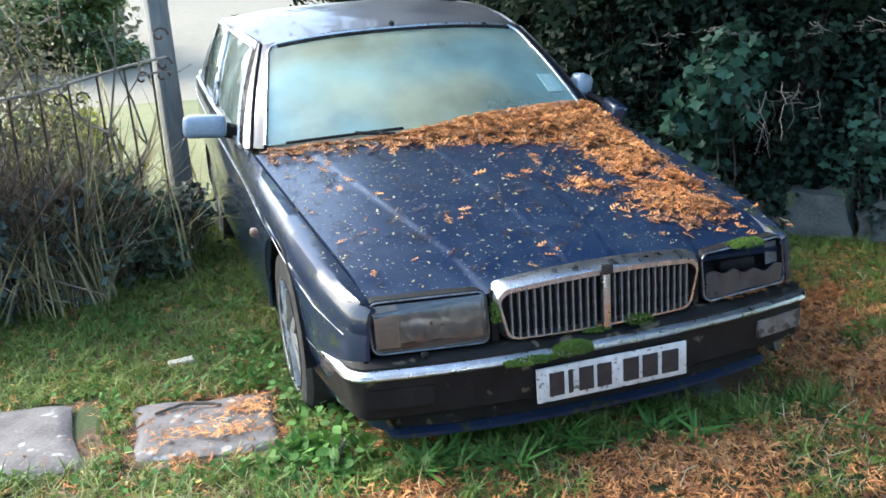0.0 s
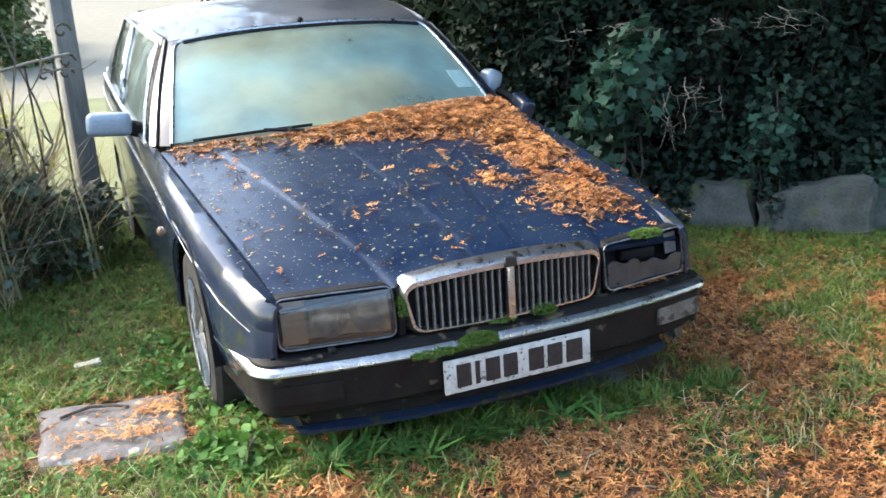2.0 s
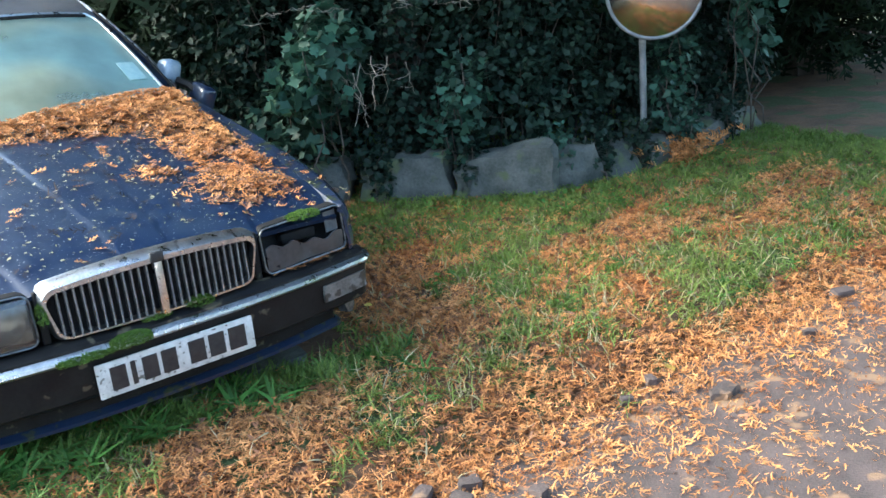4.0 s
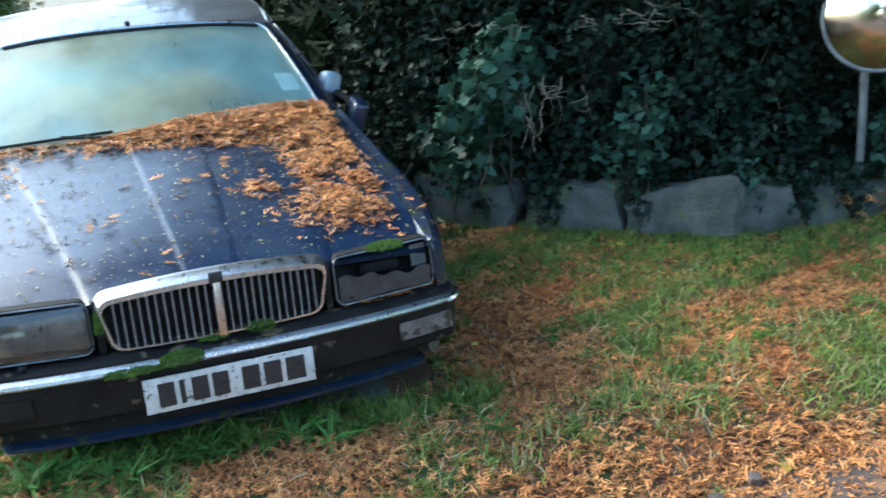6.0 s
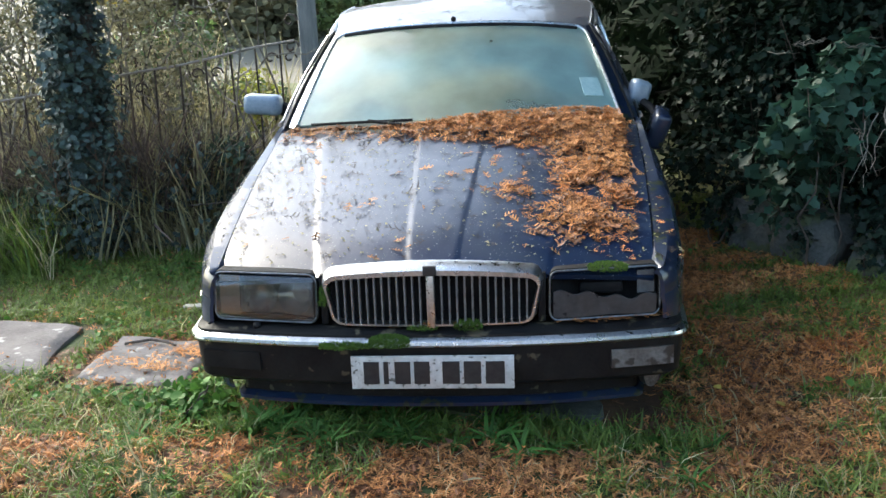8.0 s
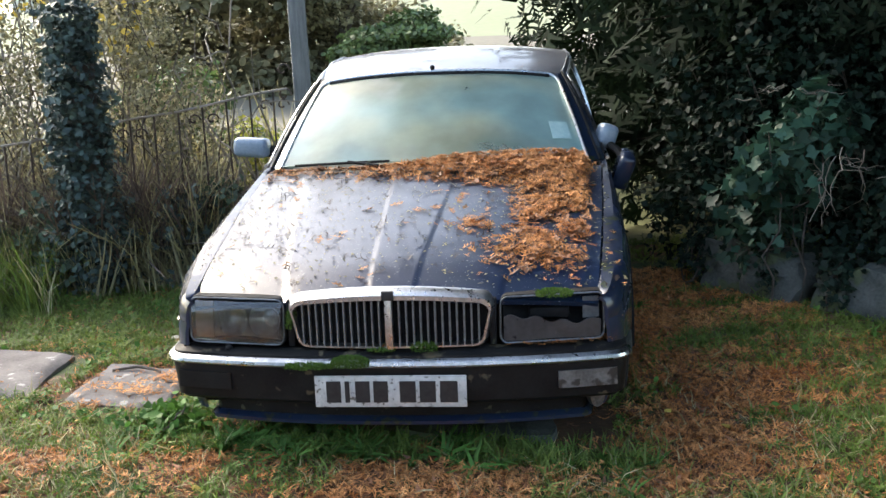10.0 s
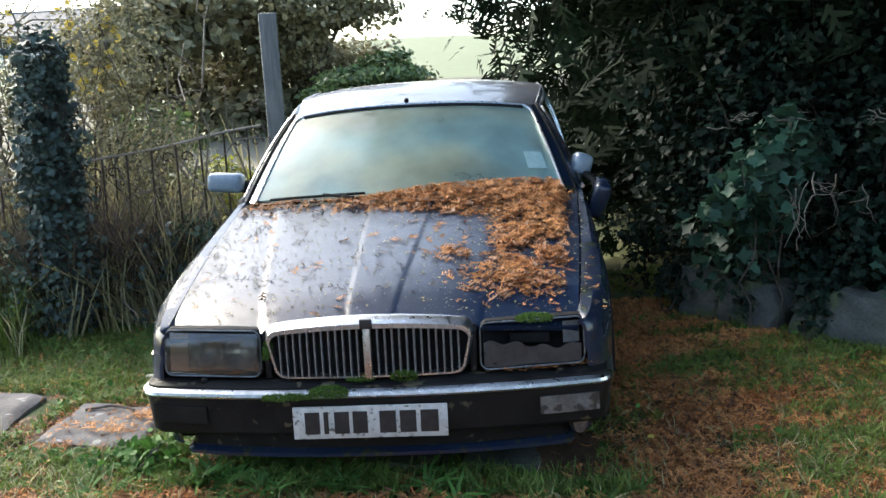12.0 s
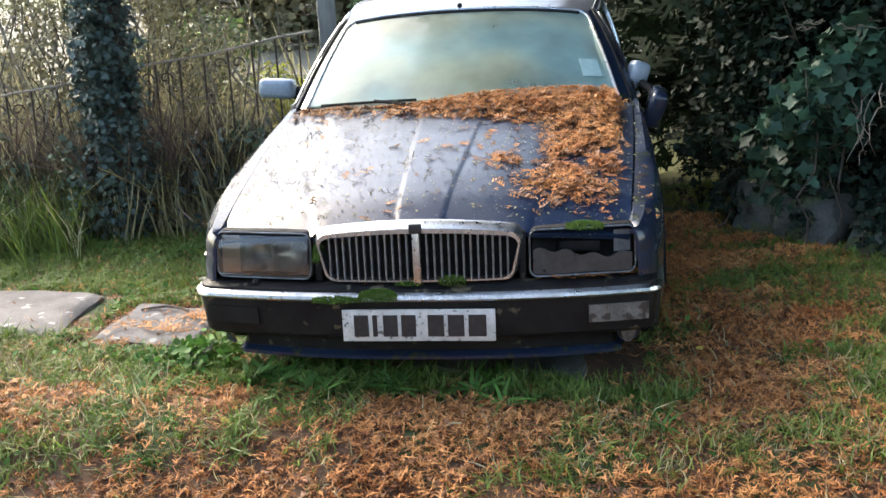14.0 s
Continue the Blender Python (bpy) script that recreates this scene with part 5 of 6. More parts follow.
tall_grass("green_tall_grass", [(-2.45, 2.15), (-2.8, 2.05), (-3.5, 1.95)], 170, 0.5, 13, GRASS, "long green grass at the foot of the hedge", 0.18)
tall_grass("dry_grass", [(-2.6, 2.2), (-3.4, 2.0)], 90, 0.5, 14, DRY_GRASS, "long straw grass at the foot of the hedge", 0.2)
tall_grass("green_tall_grass", [(-1.25, 3.5), (-2.2, 4.2), (-4.0, 4.2)], 420, 0.4, 15, GRASS, "long green grass beyond the fence", 0.5)

tall_grass("dry_grass", [(-2.0, 4.7), (-3.4, 4.6), (-6.0, 4.4)], 420, 1.3, 16, DRY_GRASS, "tall straw-coloured grass in the field's margin", 0.4)
bush("yellowing_bush", [((-1.72, 4.3, 0.5), (0.28, 0.25, 0.4)), ((-1.85, 4.5, 0.85), (0.2, 0.2, 0.25))], 260, 0.05, material("yellow_green_leaf", (0.2, 0.24, 0.04), (0.38, 0.36, 0.08), rough=0.6, spec=0.3, scale=4, bump=0, vary=0.4, through_light=0.35), 170,
     "yellow-green bush just beyond the fence", "bush", BROAD_LEAF, 4)

for i, (x, y, h, n) in enumerate(((-1.75, 3.5, 1.7, 8), (-2.3, 3.3, 2.1, 10), (-3.0, 3.2, 2.2, 10), (-3.8, 3.2, 2.4, 10), (-1.65, 3.15, 1.2, 6), (-4.8, 3.4, 2.4, 9))):
    twigs("bare_shrub", (x, y, 0.1), n, 0.25, h, 30 + i, TWIG, "bare grey-brown shrub stems behind the fence", 0.0, 0.012, "shrub")
for i, (x, y, z, rr) in enumerate(((-2.0, 3.15, 1.25, 0.34), (-2.7, 2.85, 1.2, 0.36), (-2.15, 3.6, 1.5, 0.5), (-2.9, 3.4, 1.3, 0.6), (-3.7, 3.3, 1.5, 0.7), (-4.6, 3.6, 1.6, 0.9), (-2.8, 4.2, 0.8, 0.6))):
    bush("autumn_shrub", [((x, y, z), (rr, 0.35, rr * 0.9)), ((x - 0.2, y, z + 0.5), (rr * 0.8, 0.3, 0.5)), ((x + 0.1, y, z - 0.6), (rr * 0.8, 0.3, 0.4))], 1100, 0.03, SHRUB, 120 + i,
         "thin autumn shrub with dull olive leaves", "shrub", BROAD_LEAF, 8, "autumn shrubs behind the fence")
for i, (x, y, z) in enumerate(((-2.35, 3.2, 1.9), (-1.97, 2.58, 0.47), (-3.0, 3.1, 2.1))):
    bush("yellow_leaves", [((x, y, z), (0.1 if i == 1 else 0.3, 0.08, 0.07 if i == 1 else 0.35))], 26 if i == 1 else 70, 0.06, YELLOW, 140 + i, "spray of yellow autumn leaves", "leaves", BROAD_LEAF, 2)


# ---- far trees, house and hedges ----
def round_tree(x, y, h, r, seed, label, mat=TREE_LEAF, n=2200, size=0.24):
    rnd = random.Random(seed)
    g = float(ground_z(x, y))
    tree = thing("broadleaf_tree", (x, y, g), label, "tree")
    bm = bmesh.new()
    limb(bm, (x, y, g - 0.1), (x, y, g + h * 0.6), 0.16, 0.06, rnd, 0.03)
    clouds = []
    for k in range(9):
        az, up = k * 2.4, 0.08 + 0.85 * ((k * 0.381) % 1.0)
        c = (x + r * 0.6 * math.cos(az), y + r * 0.6 * math.sin(az), g + h * up * 0.9)
        clouds.append((c, (r * rnd.uniform(0.45, 0.65),) * 2 + (h * 0.24,)))
        limb(bm, (x, y, g + h * up * 0.4), c, 0.06, 0.02, rnd)
    part("trunk", bm, BARK, tree)
    leaf_cloud("crown", clouds, n // 2, size, mat, tree, seed, BROAD_LEAF)


round_tree(-4.4, 21, 5.0, 2.5, 1, "thin olive tree at the field's edge", SHRUB, 6400, 0.15)
round_tree(-2.9, 18, 1.9, 1.3, 6, "low green bush at the field's edge", TREE_LEAF, 5600, 0.12)
round_tree(-7.8, 20, 4.0, 2.6, 2, "dull olive tree at the field's edge", SHRUB, 3200, 0.26)
round_tree(-7.4, 8.0, 2.4, 1.2, 4, "pale olive bush beyond the fence", SHRUB, 1200, 0.1)
round_tree(-3.4, 6.4, 1.3, 0.8, 5, "low green bush beyond the fence", TREE_LEAF, 1200, 0.09)
bush("green_bush", [((-1.98, 4.75, 0.78), (0.26, 0.22, 0.2)), ((-1.78, 4.8, 0.7), (0.2, 0.2, 0.16))], 420, 0.06, TREE_LEAF, 178, "green leafy bush just beyond the fence", "bush", BROAD_LEAF, 4)
# unseen trees added on the other side of the lane to cut the sky light
for i, (x, h) in enumerate(((-7.0, 4.0), (6.2, 4.8), (9.4, 5.5), (12.6, 6.0))):
    round_tree(x, -7.8 - 0.5 * (i % 2), h, 2.2, 20 + i, "unseen dense green tree added across the lane to block sky light", TREE_LEAF, 2400, 0.32)

HX, HY = -27.0, 58.0
hz = float(ground_z(HX, HY))
house = thing("far_house", (HX, HY, hz), "distant low building with pale walls and a dark slate roof", "building")
bm = bmesh.new()
box(bm, (HX - 6, HY - 3, hz - 0.3), (HX + 4, HY + 3, hz + 1.5), 0.03)
part("wall", bm, WHITEWASH, house)
bm = bmesh.new()
for sgn in (-1, 1):
    grid(bm, 1, 1, lambda a, b: (HX - 6.3 + 10.6 * a, HY + sgn * 3.4 * (1 - b), hz + 1.45 + 1.7 * b))
part("roof", shell(bm, 0.12), SLATE, house)
for k in range(3):
    bm = bmesh.new()
    box(bm, (HX - 4.6 + 3 * k, HY - 3.05, hz + 0.5), (HX - 3.7 + 3 * k, HY - 2.99, hz + 1.2), 0.01)
    part("window", bm, CAVITY, house)

# the cottage across the lane, behind the camera's back
cottage = thing("cottage", (0, -11, 0), "whitewashed cottage across the lane under a slate roof", "building")
bm = bmesh.new()
box(bm, (-5, -15, -0.2), (6, -10.5, 2.6), 0.03)
part("wall", bm, WHITEWASH, cottage)
bm = bmesh.new()
for sgn in (-1, 1):
    grid(bm, 1, 1, lambda a, b: (-5.3 + 11.6 * a, -12.75 + sgn * 2.6 * (1 - b), 2.5 + 1.8 * b))
part("roof", shell(bm, 0.15), SLATE, cottage)
for x in (-3.2, 0.2, 3.4):
    bm = bmesh.new()
    box(bm, (x, -10.53, 0.8), (x + 1.0, -10.47, 2.0), 0.01)
    part("window", bm, CAVITY, cottage)

# ---- grass, weeds and fallen needles on the ground ----
r = np.random.default_rng(21)


def under_car(x, y, m=0.0):
    return (np.abs(x) < 0.78 + m) & (y > 0.16 - m) & (y < 4.95)


def on_slab(x, y):
    return ((x > -1.5) & (x < -0.97) & (y > 0.38) & (y < 0.96)) | ((x > -2.46) & (x < -1.6) & (y > 0.56) & (y < 1.16))


def clumps(x, y):
    """Green against brown in patches a hand to an arm across, -1 to 1."""
    return 0.75 * patchy(x, y, 11.0, 9) + 0.45 * patchy(x, y, 4.0, 12)


def litter_amount(x, y):
    """How much of the ground the fallen needles cover, 0 to 1."""
    beside = smooth_np(0.72, 0.95, x) * (0.88 - 0.46 * smooth_np(1.1, 1.6, x) - 0.25 * smooth_np(0.3, 1.2, y) * smooth_np(1.6, 2.1, x))
    front = smooth_np(0.07, -0.03, y) * (0.45 + 0.3 * smooth_np(-1.1, -0.3, x) + 0.25 * smooth_np(-0.2, -0.6, y))
    base = 0.06 + 0.12 * smooth_np(1.6, 0.2, y) * smooth_np(-2.2, -0.9, x)
    d = np.maximum(np.where(y > 0.02, beside, np.minimum(beside + 0.05, 1) * smooth_np(0.72, 0.95, x)), np.maximum(front * (1 - 0.5 * smooth_np(0.9, 1.6, x) * smooth_np(-0.55, -0.4, y)), base))
    d = np.clip(d + 0.62 * clumps(x, y) * smooth_np(0.04, 0.3, d) * smooth_np(-0.62, -0.45, y), 0, 1)
    d = d * smooth_np(-1.9, -1.35, y) * smooth_np(-2.6, -2.1, x) * smooth_np(4.6, 3.9, x)
    return d * (1 - 0.3 * smooth_np(-0.75, -1.0, y) - 0.35 * smooth_np(-1.0, -1.7, y)) * np.clip(1.0 + 0.5 * patchy(x, y, 7.0, 19) * smooth_np(-0.5, -0.75, y), 0, 1)


def spread(n, x0, x1, y0, y1, weight):
    x, y = r.uniform(x0, x1, n), r.uniform(y0, y1, n)
    k = r.random(n) < weight(x, y)
    return x[k], y[k]


def lay(name, shapes, x, y, size, mat, label, tilt=0.3, lift=0.012, category="litter"):
    """Small pieces lying on the ground, as one mass."""
    n = len(x)
    p = np.column_stack([x, y, ground_z(x, y) + r.uniform(0.002, lift, n)])
    nrm = r.normal(size=(n, 3)) * tilt + np.array([0, 0, 1.0])
    ob = scatter(name, shapes, p, turn_frames(nrm, r.uniform(0, 6.28, n)), size * r.uniform(0.5, 1.3, n), mat)
    return tagged(ob, label, category, kind="stuff")


def curl_flake(seed, wide=0.13, bend=0.5):
    """A curled, tapering brown flake about 1 long with a side lobe."""
    rr = random.Random(seed)
    vs, fs = [], []
    for x0, y0, ln, az, w in ((-0.5, 0.0, 1.0, 0.0, wide), (-0.15, 0.02, 0.42, rr.uniform(0.5, 0.9), wide * 0.8), (0.0, 0.0, 0.36, -rr.uniform(0.5, 0.9), wide * 0.8)):
        b = len(vs)
        for k, wk in enumerate((0.5, 1.0, 0.9, 0.15)):
            t = k / 3
            px = x0 + ln * t * math.cos(az + bend * t * 0.5)
            py = y0 + ln * t * math.sin(az + bend * t * 0.5)
            for sg in (-1, 1):
                vs.append((px - sg * math.sin(az) * w * wk / 2, py + sg * math.cos(az) * w * wk / 2, 0.02 + bend * 0.3 * ln * math.sin(math.pi * t) + 0.12 * abs(sg) * w * (k % 2)))
        fs += [(b + 2 * k, b + 2 * k + 1, b + 2 * k + 3, b + 2 * k + 2) for k in range(3)]
    return vs, fs


for k in range(3):
    x, y = spread(58000, -2.6, 4.6, -1.9, 3.0, lambda x, y: litter_amount(x, y) * ~under_car(x, y, -0.1))
    lay("needle_litter", (curl_flake(200, 0.1, 0.5), spray(201, 5, 0.28, 0.085, 0.22), curl_flake(202, 0.075, -0.7))[k], x, y, (0.046, 0.046, 0.052)[k], LITTER, "fallen orange-brown conifer sprigs on the grass", 0.4, 0.024)
x, y = spread(46000, -2.6, 4.6, -1.9, 3.0, litter_amount)
lay("damp_litter", spray(210, 4, 0.3, 0.11, 0.15), x, y, 0.06, DARK_LITTER, "damp dark brown needles between the grass", 0.3, 0.01)


def grass_amount(x, y):
    g = 1.05 - 1.25 * litter_amount(x, y) + 0.12 * patchy(x, y, 9.0, 15)
    g = g * (1 - smooth_np(-0.5, -0.72, y + 0.12 * patchy(x, y, 6.0, 17))) * ~under_car(x, y) * ~on_slab(x, y)
    return np.clip(g, 0, 1)


for k in range(3):
    x, y = spread(22000, -4.4, 5.0, -0.8, 4.2, grass_amount)
    lay("grass", blades(6, 1.0, 0.1, (0.9, 1.3, 1.7)[k], 300 + k, 1.6), x, y, (0.04, 0.055, 0.06)[k], GRASS, "short damp green lawn grass", 0.3, 0.003, "grass")
x, y = spread(14000, -3.0, 4.2, -0.75, 1.4, lambda x, y: (0.3 + grass_amount(x, y)) * 0.6 * smooth_np(1.2, -0.2, y) * (0.55 + 0.45 * smooth_np(-0.4, -1.2, x)) * ~under_car(x, y) * ~on_slab(x, y))
lay("straw_blades", blades(4, 1.0, 0.07, 1.4, 310, 1.6), x, y, 0.06, DRY_GRASS, "yellowed grass blades among the lawn", 0.45, 0.004, "grass")
# long grass and broad weeds under the bumper
x, y = spread(900, -0.8, 0.95, 0.02, 0.3, lambda x, y: np.clip(0.55 + 0.8 * patchy(x, y, 9, 3), 0.12, 1) * smooth_np(0.32, 0.18, y))
lay("bumper_grass", blades(6, 1.0, 0.075, 1.1, 320, 1.2), x, y, 0.075, GRASS, "longer green grass under the bumper", 0.25, 0.003, "grass")
ROSETTE = blades(12, 1.0, 0.2, 2.0, 330, 0.5)
x, y = spread(200, -1.0, 1.0, -0.04, 0.22, lambda x, y: 0.22 + 0.55 * smooth_np(0.3, -0.5, x))
lay("dandelion_leaves", ROSETTE, x, y, 0.072, WEED, "broad green dandelion leaves under the bumper", 0.25, 0.003, "weed")
x, y = spread(520, -3.2, 4.0, -0.65, 2.6, lambda x, y: grass_amount(x, y) * np.clip(0.3 + 0.8 * patchy(x, y, 6.0, 31), 0, 1))
lay("dandelion_leaves", ROSETTE, x, y, 0.062, WEED, "small green weed rosettes in the lawn", 0.25, 0.003, "weed")
x, y = spread(9000, -3.4, 4.0, -0.6, 2.8, lambda x, y: grass_amount(x, y) * np.clip(0.1 + 1.1 * patchy(x, y, 7.0, 33), 0, 1))
lay("clover_leaves", BROAD_LEAF, x, y, 0.03, WEED, "small round weed leaves in the lawn", 0.5, 0.035, "weed")
x, y = spread(1300, -1.1, -0.72, 0.1, 1.5, lambda x, y: 0.85 * ~on_slab(x, y))
lay("clover_leaves", BROAD_LEAF, x, y, 0.032, WEED, "green weeds round the flat tyre", 0.5, 0.07, "weed")
for x0, x1, y0, y1, n in ((-1.64, -1.46, 0.4, 1.1, 420), (-2.4, -1.0, 0.24, 0.36, 420), (-2.4, -1.0, 0.98, 1.2, 700), (-2.4, -1.55, 0.36, 0.56, 420)):
    x, y = spread(n, x0, x1, y0, y1, lambda x, y: np.clip(0.5 + 0.9 * patchy(x, y, 9, 35), 0, 1) * ~on_slab(x, y))
    lay("clover_leaves", BROAD_LEAF, x, y, 0.028, WEED, "small green weeds creeping round the slabs", 0.5, 0.04, "weed")
x, y = spread(800, 0.75, 2.2, -0.45, 1.4, lambda x, y: np.clip(0.1 + 0.8 * patchy(x, y, 7.0, 41), 0, 1) * ~under_car(x, y))
lay("stray_grass", blades(5, 1.0, 0.08, 1.3, 340, 1.5), x, y, 0.055, GRASS, "thin green grass coming through the needles", 0.35, 0.006, "grass")
x, y = spread(420, 0.75, 2.4, -0.6, 1.2, lambda x, y: 0.8 * ~under_car(x, y))
lay("dry_twigs", blades(3, 1.0, 0.04, 0.6, 341, 0.3), x, y, 0.08, DRY_GRASS, "bleached straw and twigs among the needles", 0.9, 0.016, "litter")
bush("dock_weed", [((-0.84, 0.2, 0.15), (0.12, 0.1, 0.08)), ((-0.95, 0.3, 0.13), (0.08, 0.08, 0.05))], 90, 0.045, WEED, 175, "lush green dock weed at the bumper's end", "weed", BROAD_LEAF, 3)
x, y = spread(850, -1.43, -1.01, 0.51, 0.86, lambda x, y: (0.15 + smooth_np(-1.4, -1.05, x) * 0.8) * np.clip(0.6 + 0.8 * patchy(x, y, 12, 36), 0, 1))
ob = lay("slab_litter", curl_flake(220, 0.12, 0.4), x, y, 0.038, LITTER, "pinkish brown needles on the paving slab", 0.25, 0.006)
ob.location.z = 0.15 - float(ground_z(-1.2, 0.7))

# wet clods of tarmac breaking away along the edge of the lane
rnd = random.Random(77)
for k in range(16):
    cx, cy = rnd.uniform(0.2, 2.6) if k < 12 else rnd.uniform(-1.6, -0.6), rnd.uniform(-0.95, -0.62)
    bm = bmesh.new()
    w = rnd.uniform(0.04, 0.1)
    rough_stone(bm, (cx, cy, -0.028), (w, w * 0.7, 0.04), rnd.uniform(0, 180), 50 + k, 0.35, 2)
    tagged(part("tarmac_clod", bm, TARMAC), "dark wet lump of broken tarmac at the lane's edge", "stone", "lumps along the lane's edge")

x, y = spread(60, -2.6, 3.2, -1.0, 1.6, lambda x, y: 0.4 * ~under_car(x, y))
lay("fallen_yellow_leaves", BROAD_LEAF, x, y, 0.045, YELLOW, "single fallen yellow leaves on the verge", 0.25, 0.03)
x = 3.95 + 0.16 * r.normal(size=420)
y = 1.3 + 0.08 * r.normal(size=420)
lay("bracken_pile", spray(230, 6, 0.3, 0.08, 0.3), x, y, 0.08, LITTER, "heap of rusty dead bracken below the road mirror", 0.5, 0.14)

# ---- needles on the car ----
def bonnet_amount(x, y):
    cowl = smooth_np(1.2 - 0.22 * x, 1.4 - 0.2 * x, y) * (0.4 + 0.6 * smooth_np(-0.6, 0.15, x))
    rim = 0.55 * smooth_np(0.56, 0.64, x) * smooth_np(0.3, 0.5, y)
    clump = smooth_np(-0.5, 0.1, patchy(x, y, 15, 41) + 0.55 * smooth_np(0.85, 1.25, y) + rim)
    side = smooth_np(0.38, 0.54, x) * smooth_np(0.24, 0.36, y) * clump
    tongue = np.exp(-(((x - 0.5) / 0.13) ** 2 + ((y - 0.42) / 0.12) ** 2)) * 0.95
    small = 0.5 * np.exp(-(((x - 0.26) / 0.06) ** 2 + ((y - 0.66) / 0.06) ** 2))
    edge = smooth_np(0.0, 0.05, 0.665 + 0.08 * y - x)
    return np.clip(np.maximum(np.maximum(cowl, side), np.maximum(tongue, small)), 0, 1) * edge


def on_bonnet(name, n, weight, size, mat, label, seed, heap=0.05, shape_seed=400, thick=0.1):
    x, y = spread(n, -0.8, 0.82, 0.1, 1.75, weight)
    k = ((y < 1.62) | (np.abs(x) > 0.5)) & (y > 0.13 + 0.05 * (np.abs(x) > 0.36))
    x, y = x[k], np.minimum(y[k], 1.46 + 0.16 * (x[k] / 0.84) ** 2)
    z = np.array([bonnet_z(a, b) if abs(a) < lerp_table(GAP, b) else lerp_table(EDGE, b) for a, b in zip(x, y)])
    z = z + 0.004 + r.random(len(x)) * heap * bonnet_amount(x, y) ** 2 * (0.35 + 0.65 * smooth_np(-0.5, 0.5, x)) * (0.3 + 0.7 * smooth_np(0.9, 1.4, y))
    nrm = r.normal(size=(len(x), 3)) * 0.22 + np.array([0, -0.16, 1.0])
    ob = scatter(name, spray(shape_seed, 6, 0.26, thick, 0.16), np.column_stack([x, y, z]), turn_frames(nrm, r.uniform(0, 6.28, len(x))), size * r.uniform(0.45, 1.4, len(x)), mat)
    ob.matrix_basis = CAR_TURN
    return tagged(ob, label, "litter", kind="stuff")


on_bonnet("bonnet_needles", 19000, lambda x, y: bonnet_amount(x, y) * (0.3 + 0.7 * smooth_np(-0.45, 0.1, x)), 0.041, LITTER, "heap of orange conifer sprigs lying on the bonnet", 1, 0.075, 400, 0.085)
on_bonnet("bonnet_needles", 6000, lambda x, y: bonnet_amount(x, y) * 0.9, 0.06, DARK_LITTER, "damp brown needles under the heap on the bonnet", 2, 0.045, 401)
on_bonnet("bonnet_sprigs", 1000, lambda x, y: np.clip(0.1 + 0.25 * patchy(x, y, 14, 47), 0, 1) + 0.35 * smooth_np(-0.05, 0.5, x) * smooth_np(0.25, 0.5, y), 0.046, LITTER, "single orange sprigs scattered on the bonnet", 3, 0.0, 402, 0.08)
on_bonnet("bonnet_bits", 800, lambda x, y: 0.35 + 0 * x, 0.036, BIT, "dark twiggy bits scattered on the bonnet", 4, 0.0, 403, 0.05)
on_bonnet("bonnet_twigs", 90, lambda x, y: 0.8 + 0 * x, 0.085, BIT, "thin dark twigs lying on the bonnet", 5, 0.0, 406, 0.035)
on_bonnet("bonnet_specks", 2600, lambda x, y: 0.5 + 0 * x, 0.011, DRY_GRASS, "tiny pale seeds and specks strewn over the bonnet", 6, 0.0, 407, 0.3)
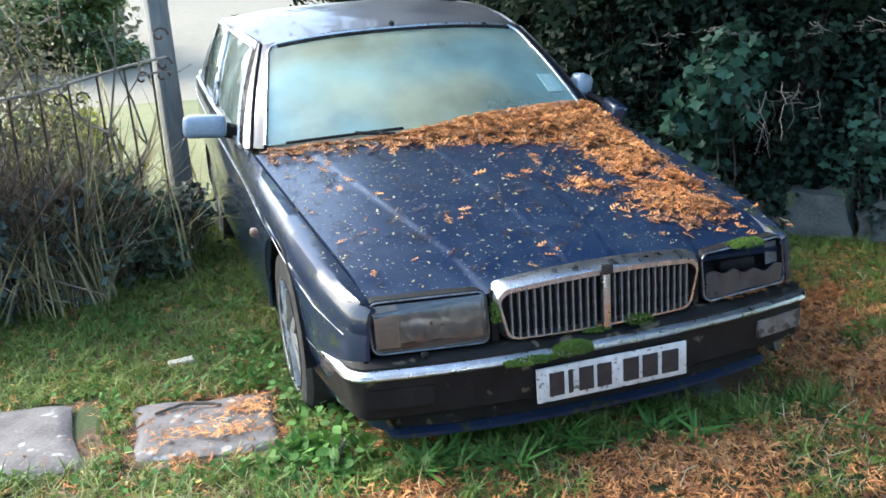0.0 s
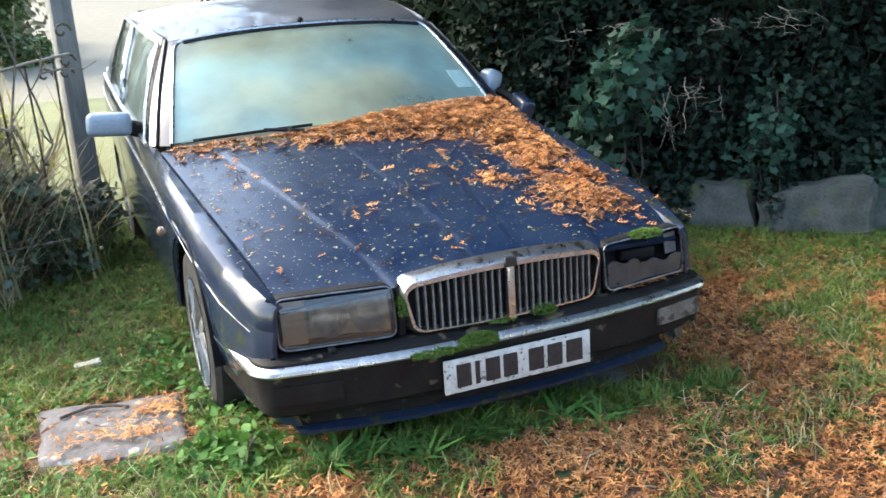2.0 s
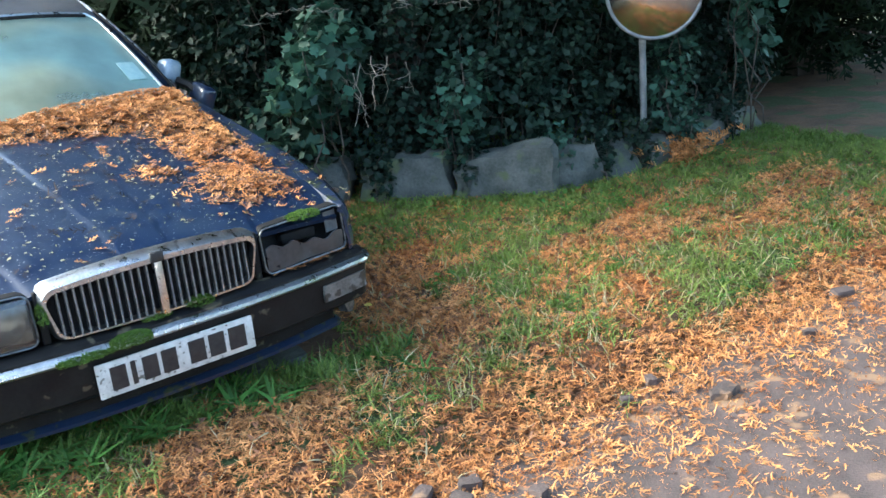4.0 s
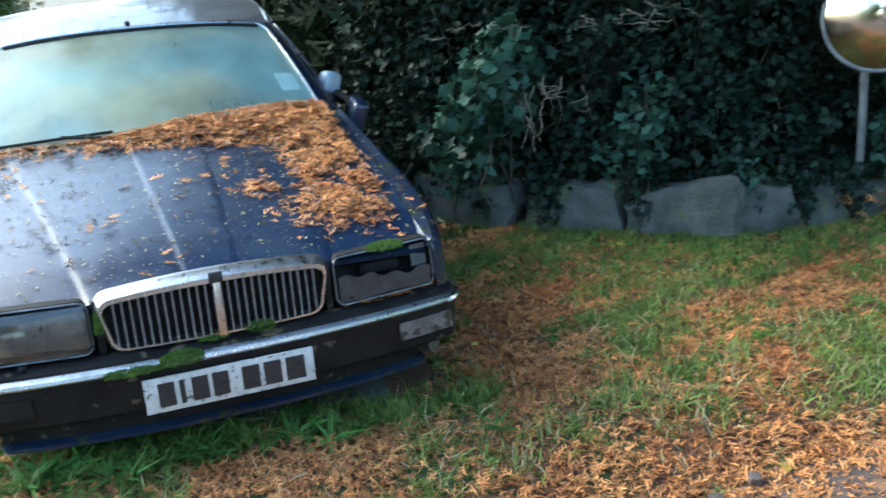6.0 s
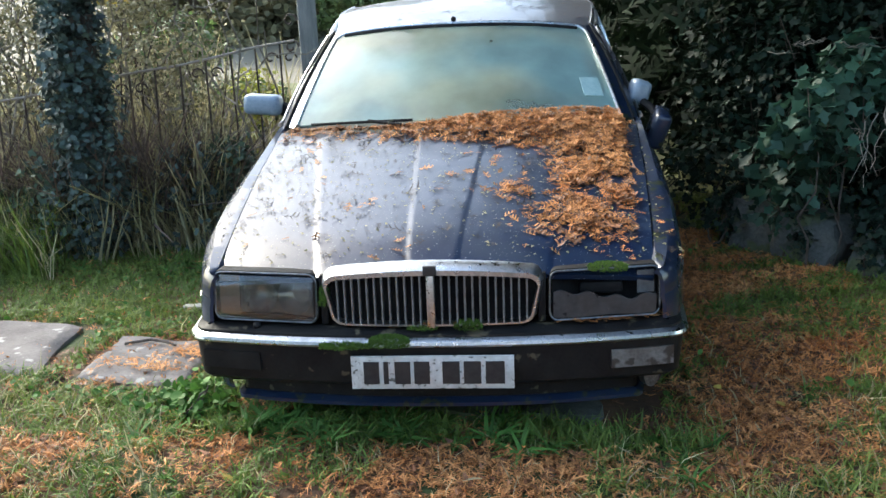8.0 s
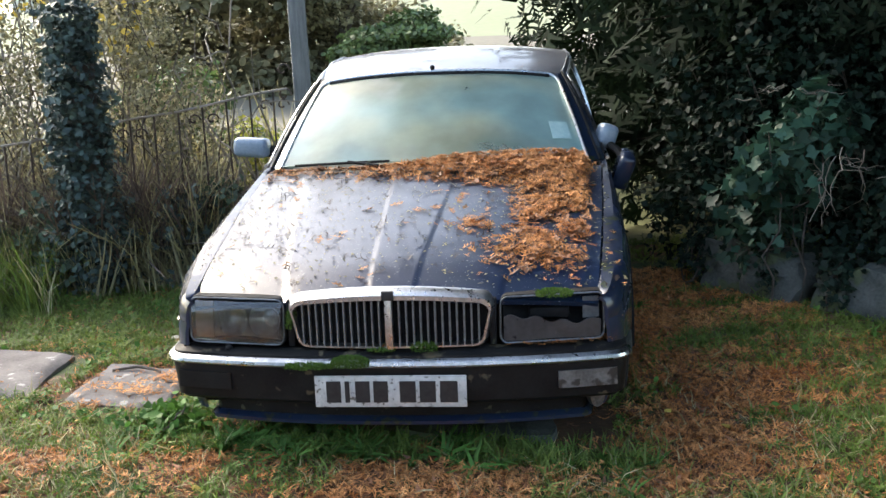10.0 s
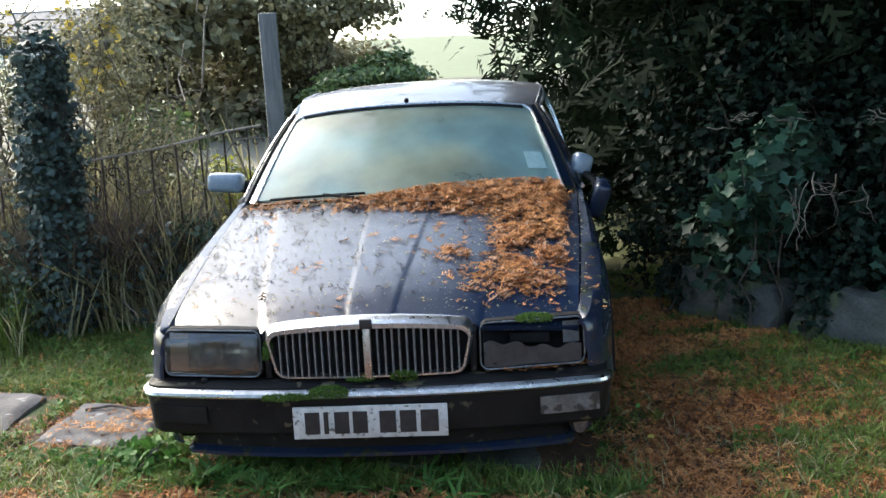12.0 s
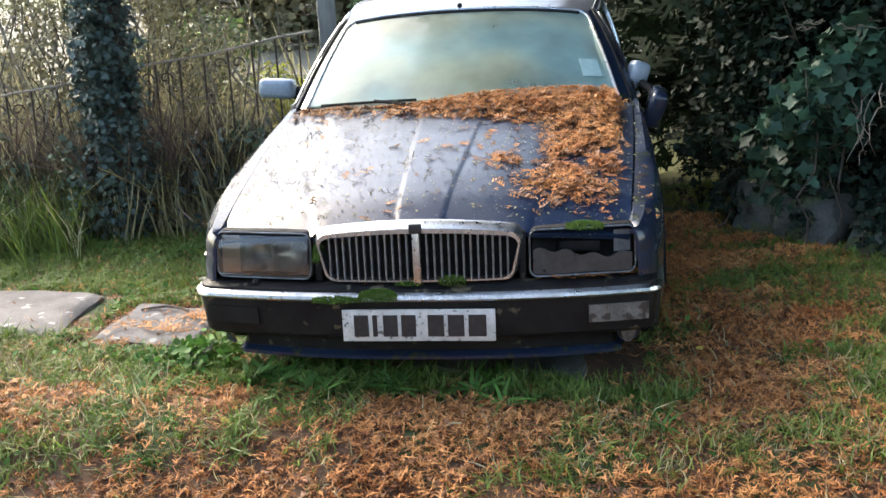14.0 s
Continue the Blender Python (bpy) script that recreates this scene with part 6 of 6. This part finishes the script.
# needles on roof, bumper shelf and beside the broken lamp
u, v = r.random(260), r.random(260)
p = np.array([roof_at(a, b) for a, b in zip(u, v)]) + np.array([0, 0, 0.006])
tagged(scatter("roof_needles", spray(404, 5, 0.3, 0.1, 0.1), p, turn_frames(np.tile([0.0, 0, 1.0], (260, 1)), r.uniform(0, 6.28, 260)), 0.035 * r.uniform(0.4, 1.3, 260), DARK_LITTER),
       "brown bits scattered on the dusty roof", "litter", kind="stuff")
x = np.concatenate([r.uniform(0.4, 0.76, 120), r.uniform(-0.2, 0.1, 14)])
p = np.column_stack([x, 0.06 + 0.08 * (np.abs(x) / 0.74) ** 2.4 + r.uniform(-0.02, 0.03, len(x)), 0.49 + r.uniform(0, 0.012, len(x))])
tagged(scatter("bumper_needles", spray(405, 5, 0.3, 0.1, 0.1), p, turn_frames(np.tile([0.0, 0, 1.0], (len(x), 1)), r.uniform(0, 6.28, len(x))), 0.03 * r.uniform(0.5, 1.3, len(x)), LITTER),
       "orange needles on the bumper shelf", "litter", kind="stuff")


# ---- moss on the car ----
def moss(x0, x1, yf, z, high, seed, n=900, label="thick green moss cushion on the bumper"):
    rr = np.random.default_rng(seed)
    t = rr.random(n)
    x = x0 + (x1 - x0) * t
    w = np.sqrt(np.clip(1 - (2 * t - 1) ** 2, 0, 1))
    a = rr.uniform(0, math.pi, n)
    p = np.column_stack([x, yf(x) + np.cos(a) * 0.022 * (0.4 + w), z + np.sin(a) * high * (0.25 + 0.75 * w)])
    nrm = np.column_stack([rr.normal(size=n) * 0.4, np.cos(a) + rr.normal(size=n) * 0.3, np.sin(a) + 0.3])
    tagged(scatter("moss", blades(5, 1.0, 0.3, 0.8, seed, 0.8), p, turn_frames(nrm, rr.uniform(0, 6.28, n)), 0.009 * rr.uniform(0.6, 1.3, n), MOSS), label, "moss", kind="stuff")


moss(-0.2, -0.07, lambda x: 0.005 + 0 * x, 0.445, 0.03, 1, 1500)
moss(-0.36, -0.19, lambda x: 0.012 + 0 * x, 0.44, 0.012, 2, 900, "thin green moss along the chrome strip")
moss(-0.08, 0.02, lambda x: 0.055 + 0 * x, 0.485, 0.008, 3, 400, "thin green moss under the grille")
moss(0.07, 0.16, lambda x: 0.05 + 0 * x, 0.487, 0.02, 4, 500, "green moss tuft under the grille")
moss(0.5, 0.62, lambda x: 0.115 + 0 * x, 0.655, 0.018, 5, 500, "green moss on the broken lamp's frame")
moss(-0.365, -0.335, lambda x: 0.09 + 0 * x, 0.56, 0.06, 6, 500, "green moss between lamp and grille")
for o in scene.objects:
    if o.name.split(".")[0] in ("moss", "roof_needles", "bumper_needles"):
        o.matrix_basis = CAR_TURN
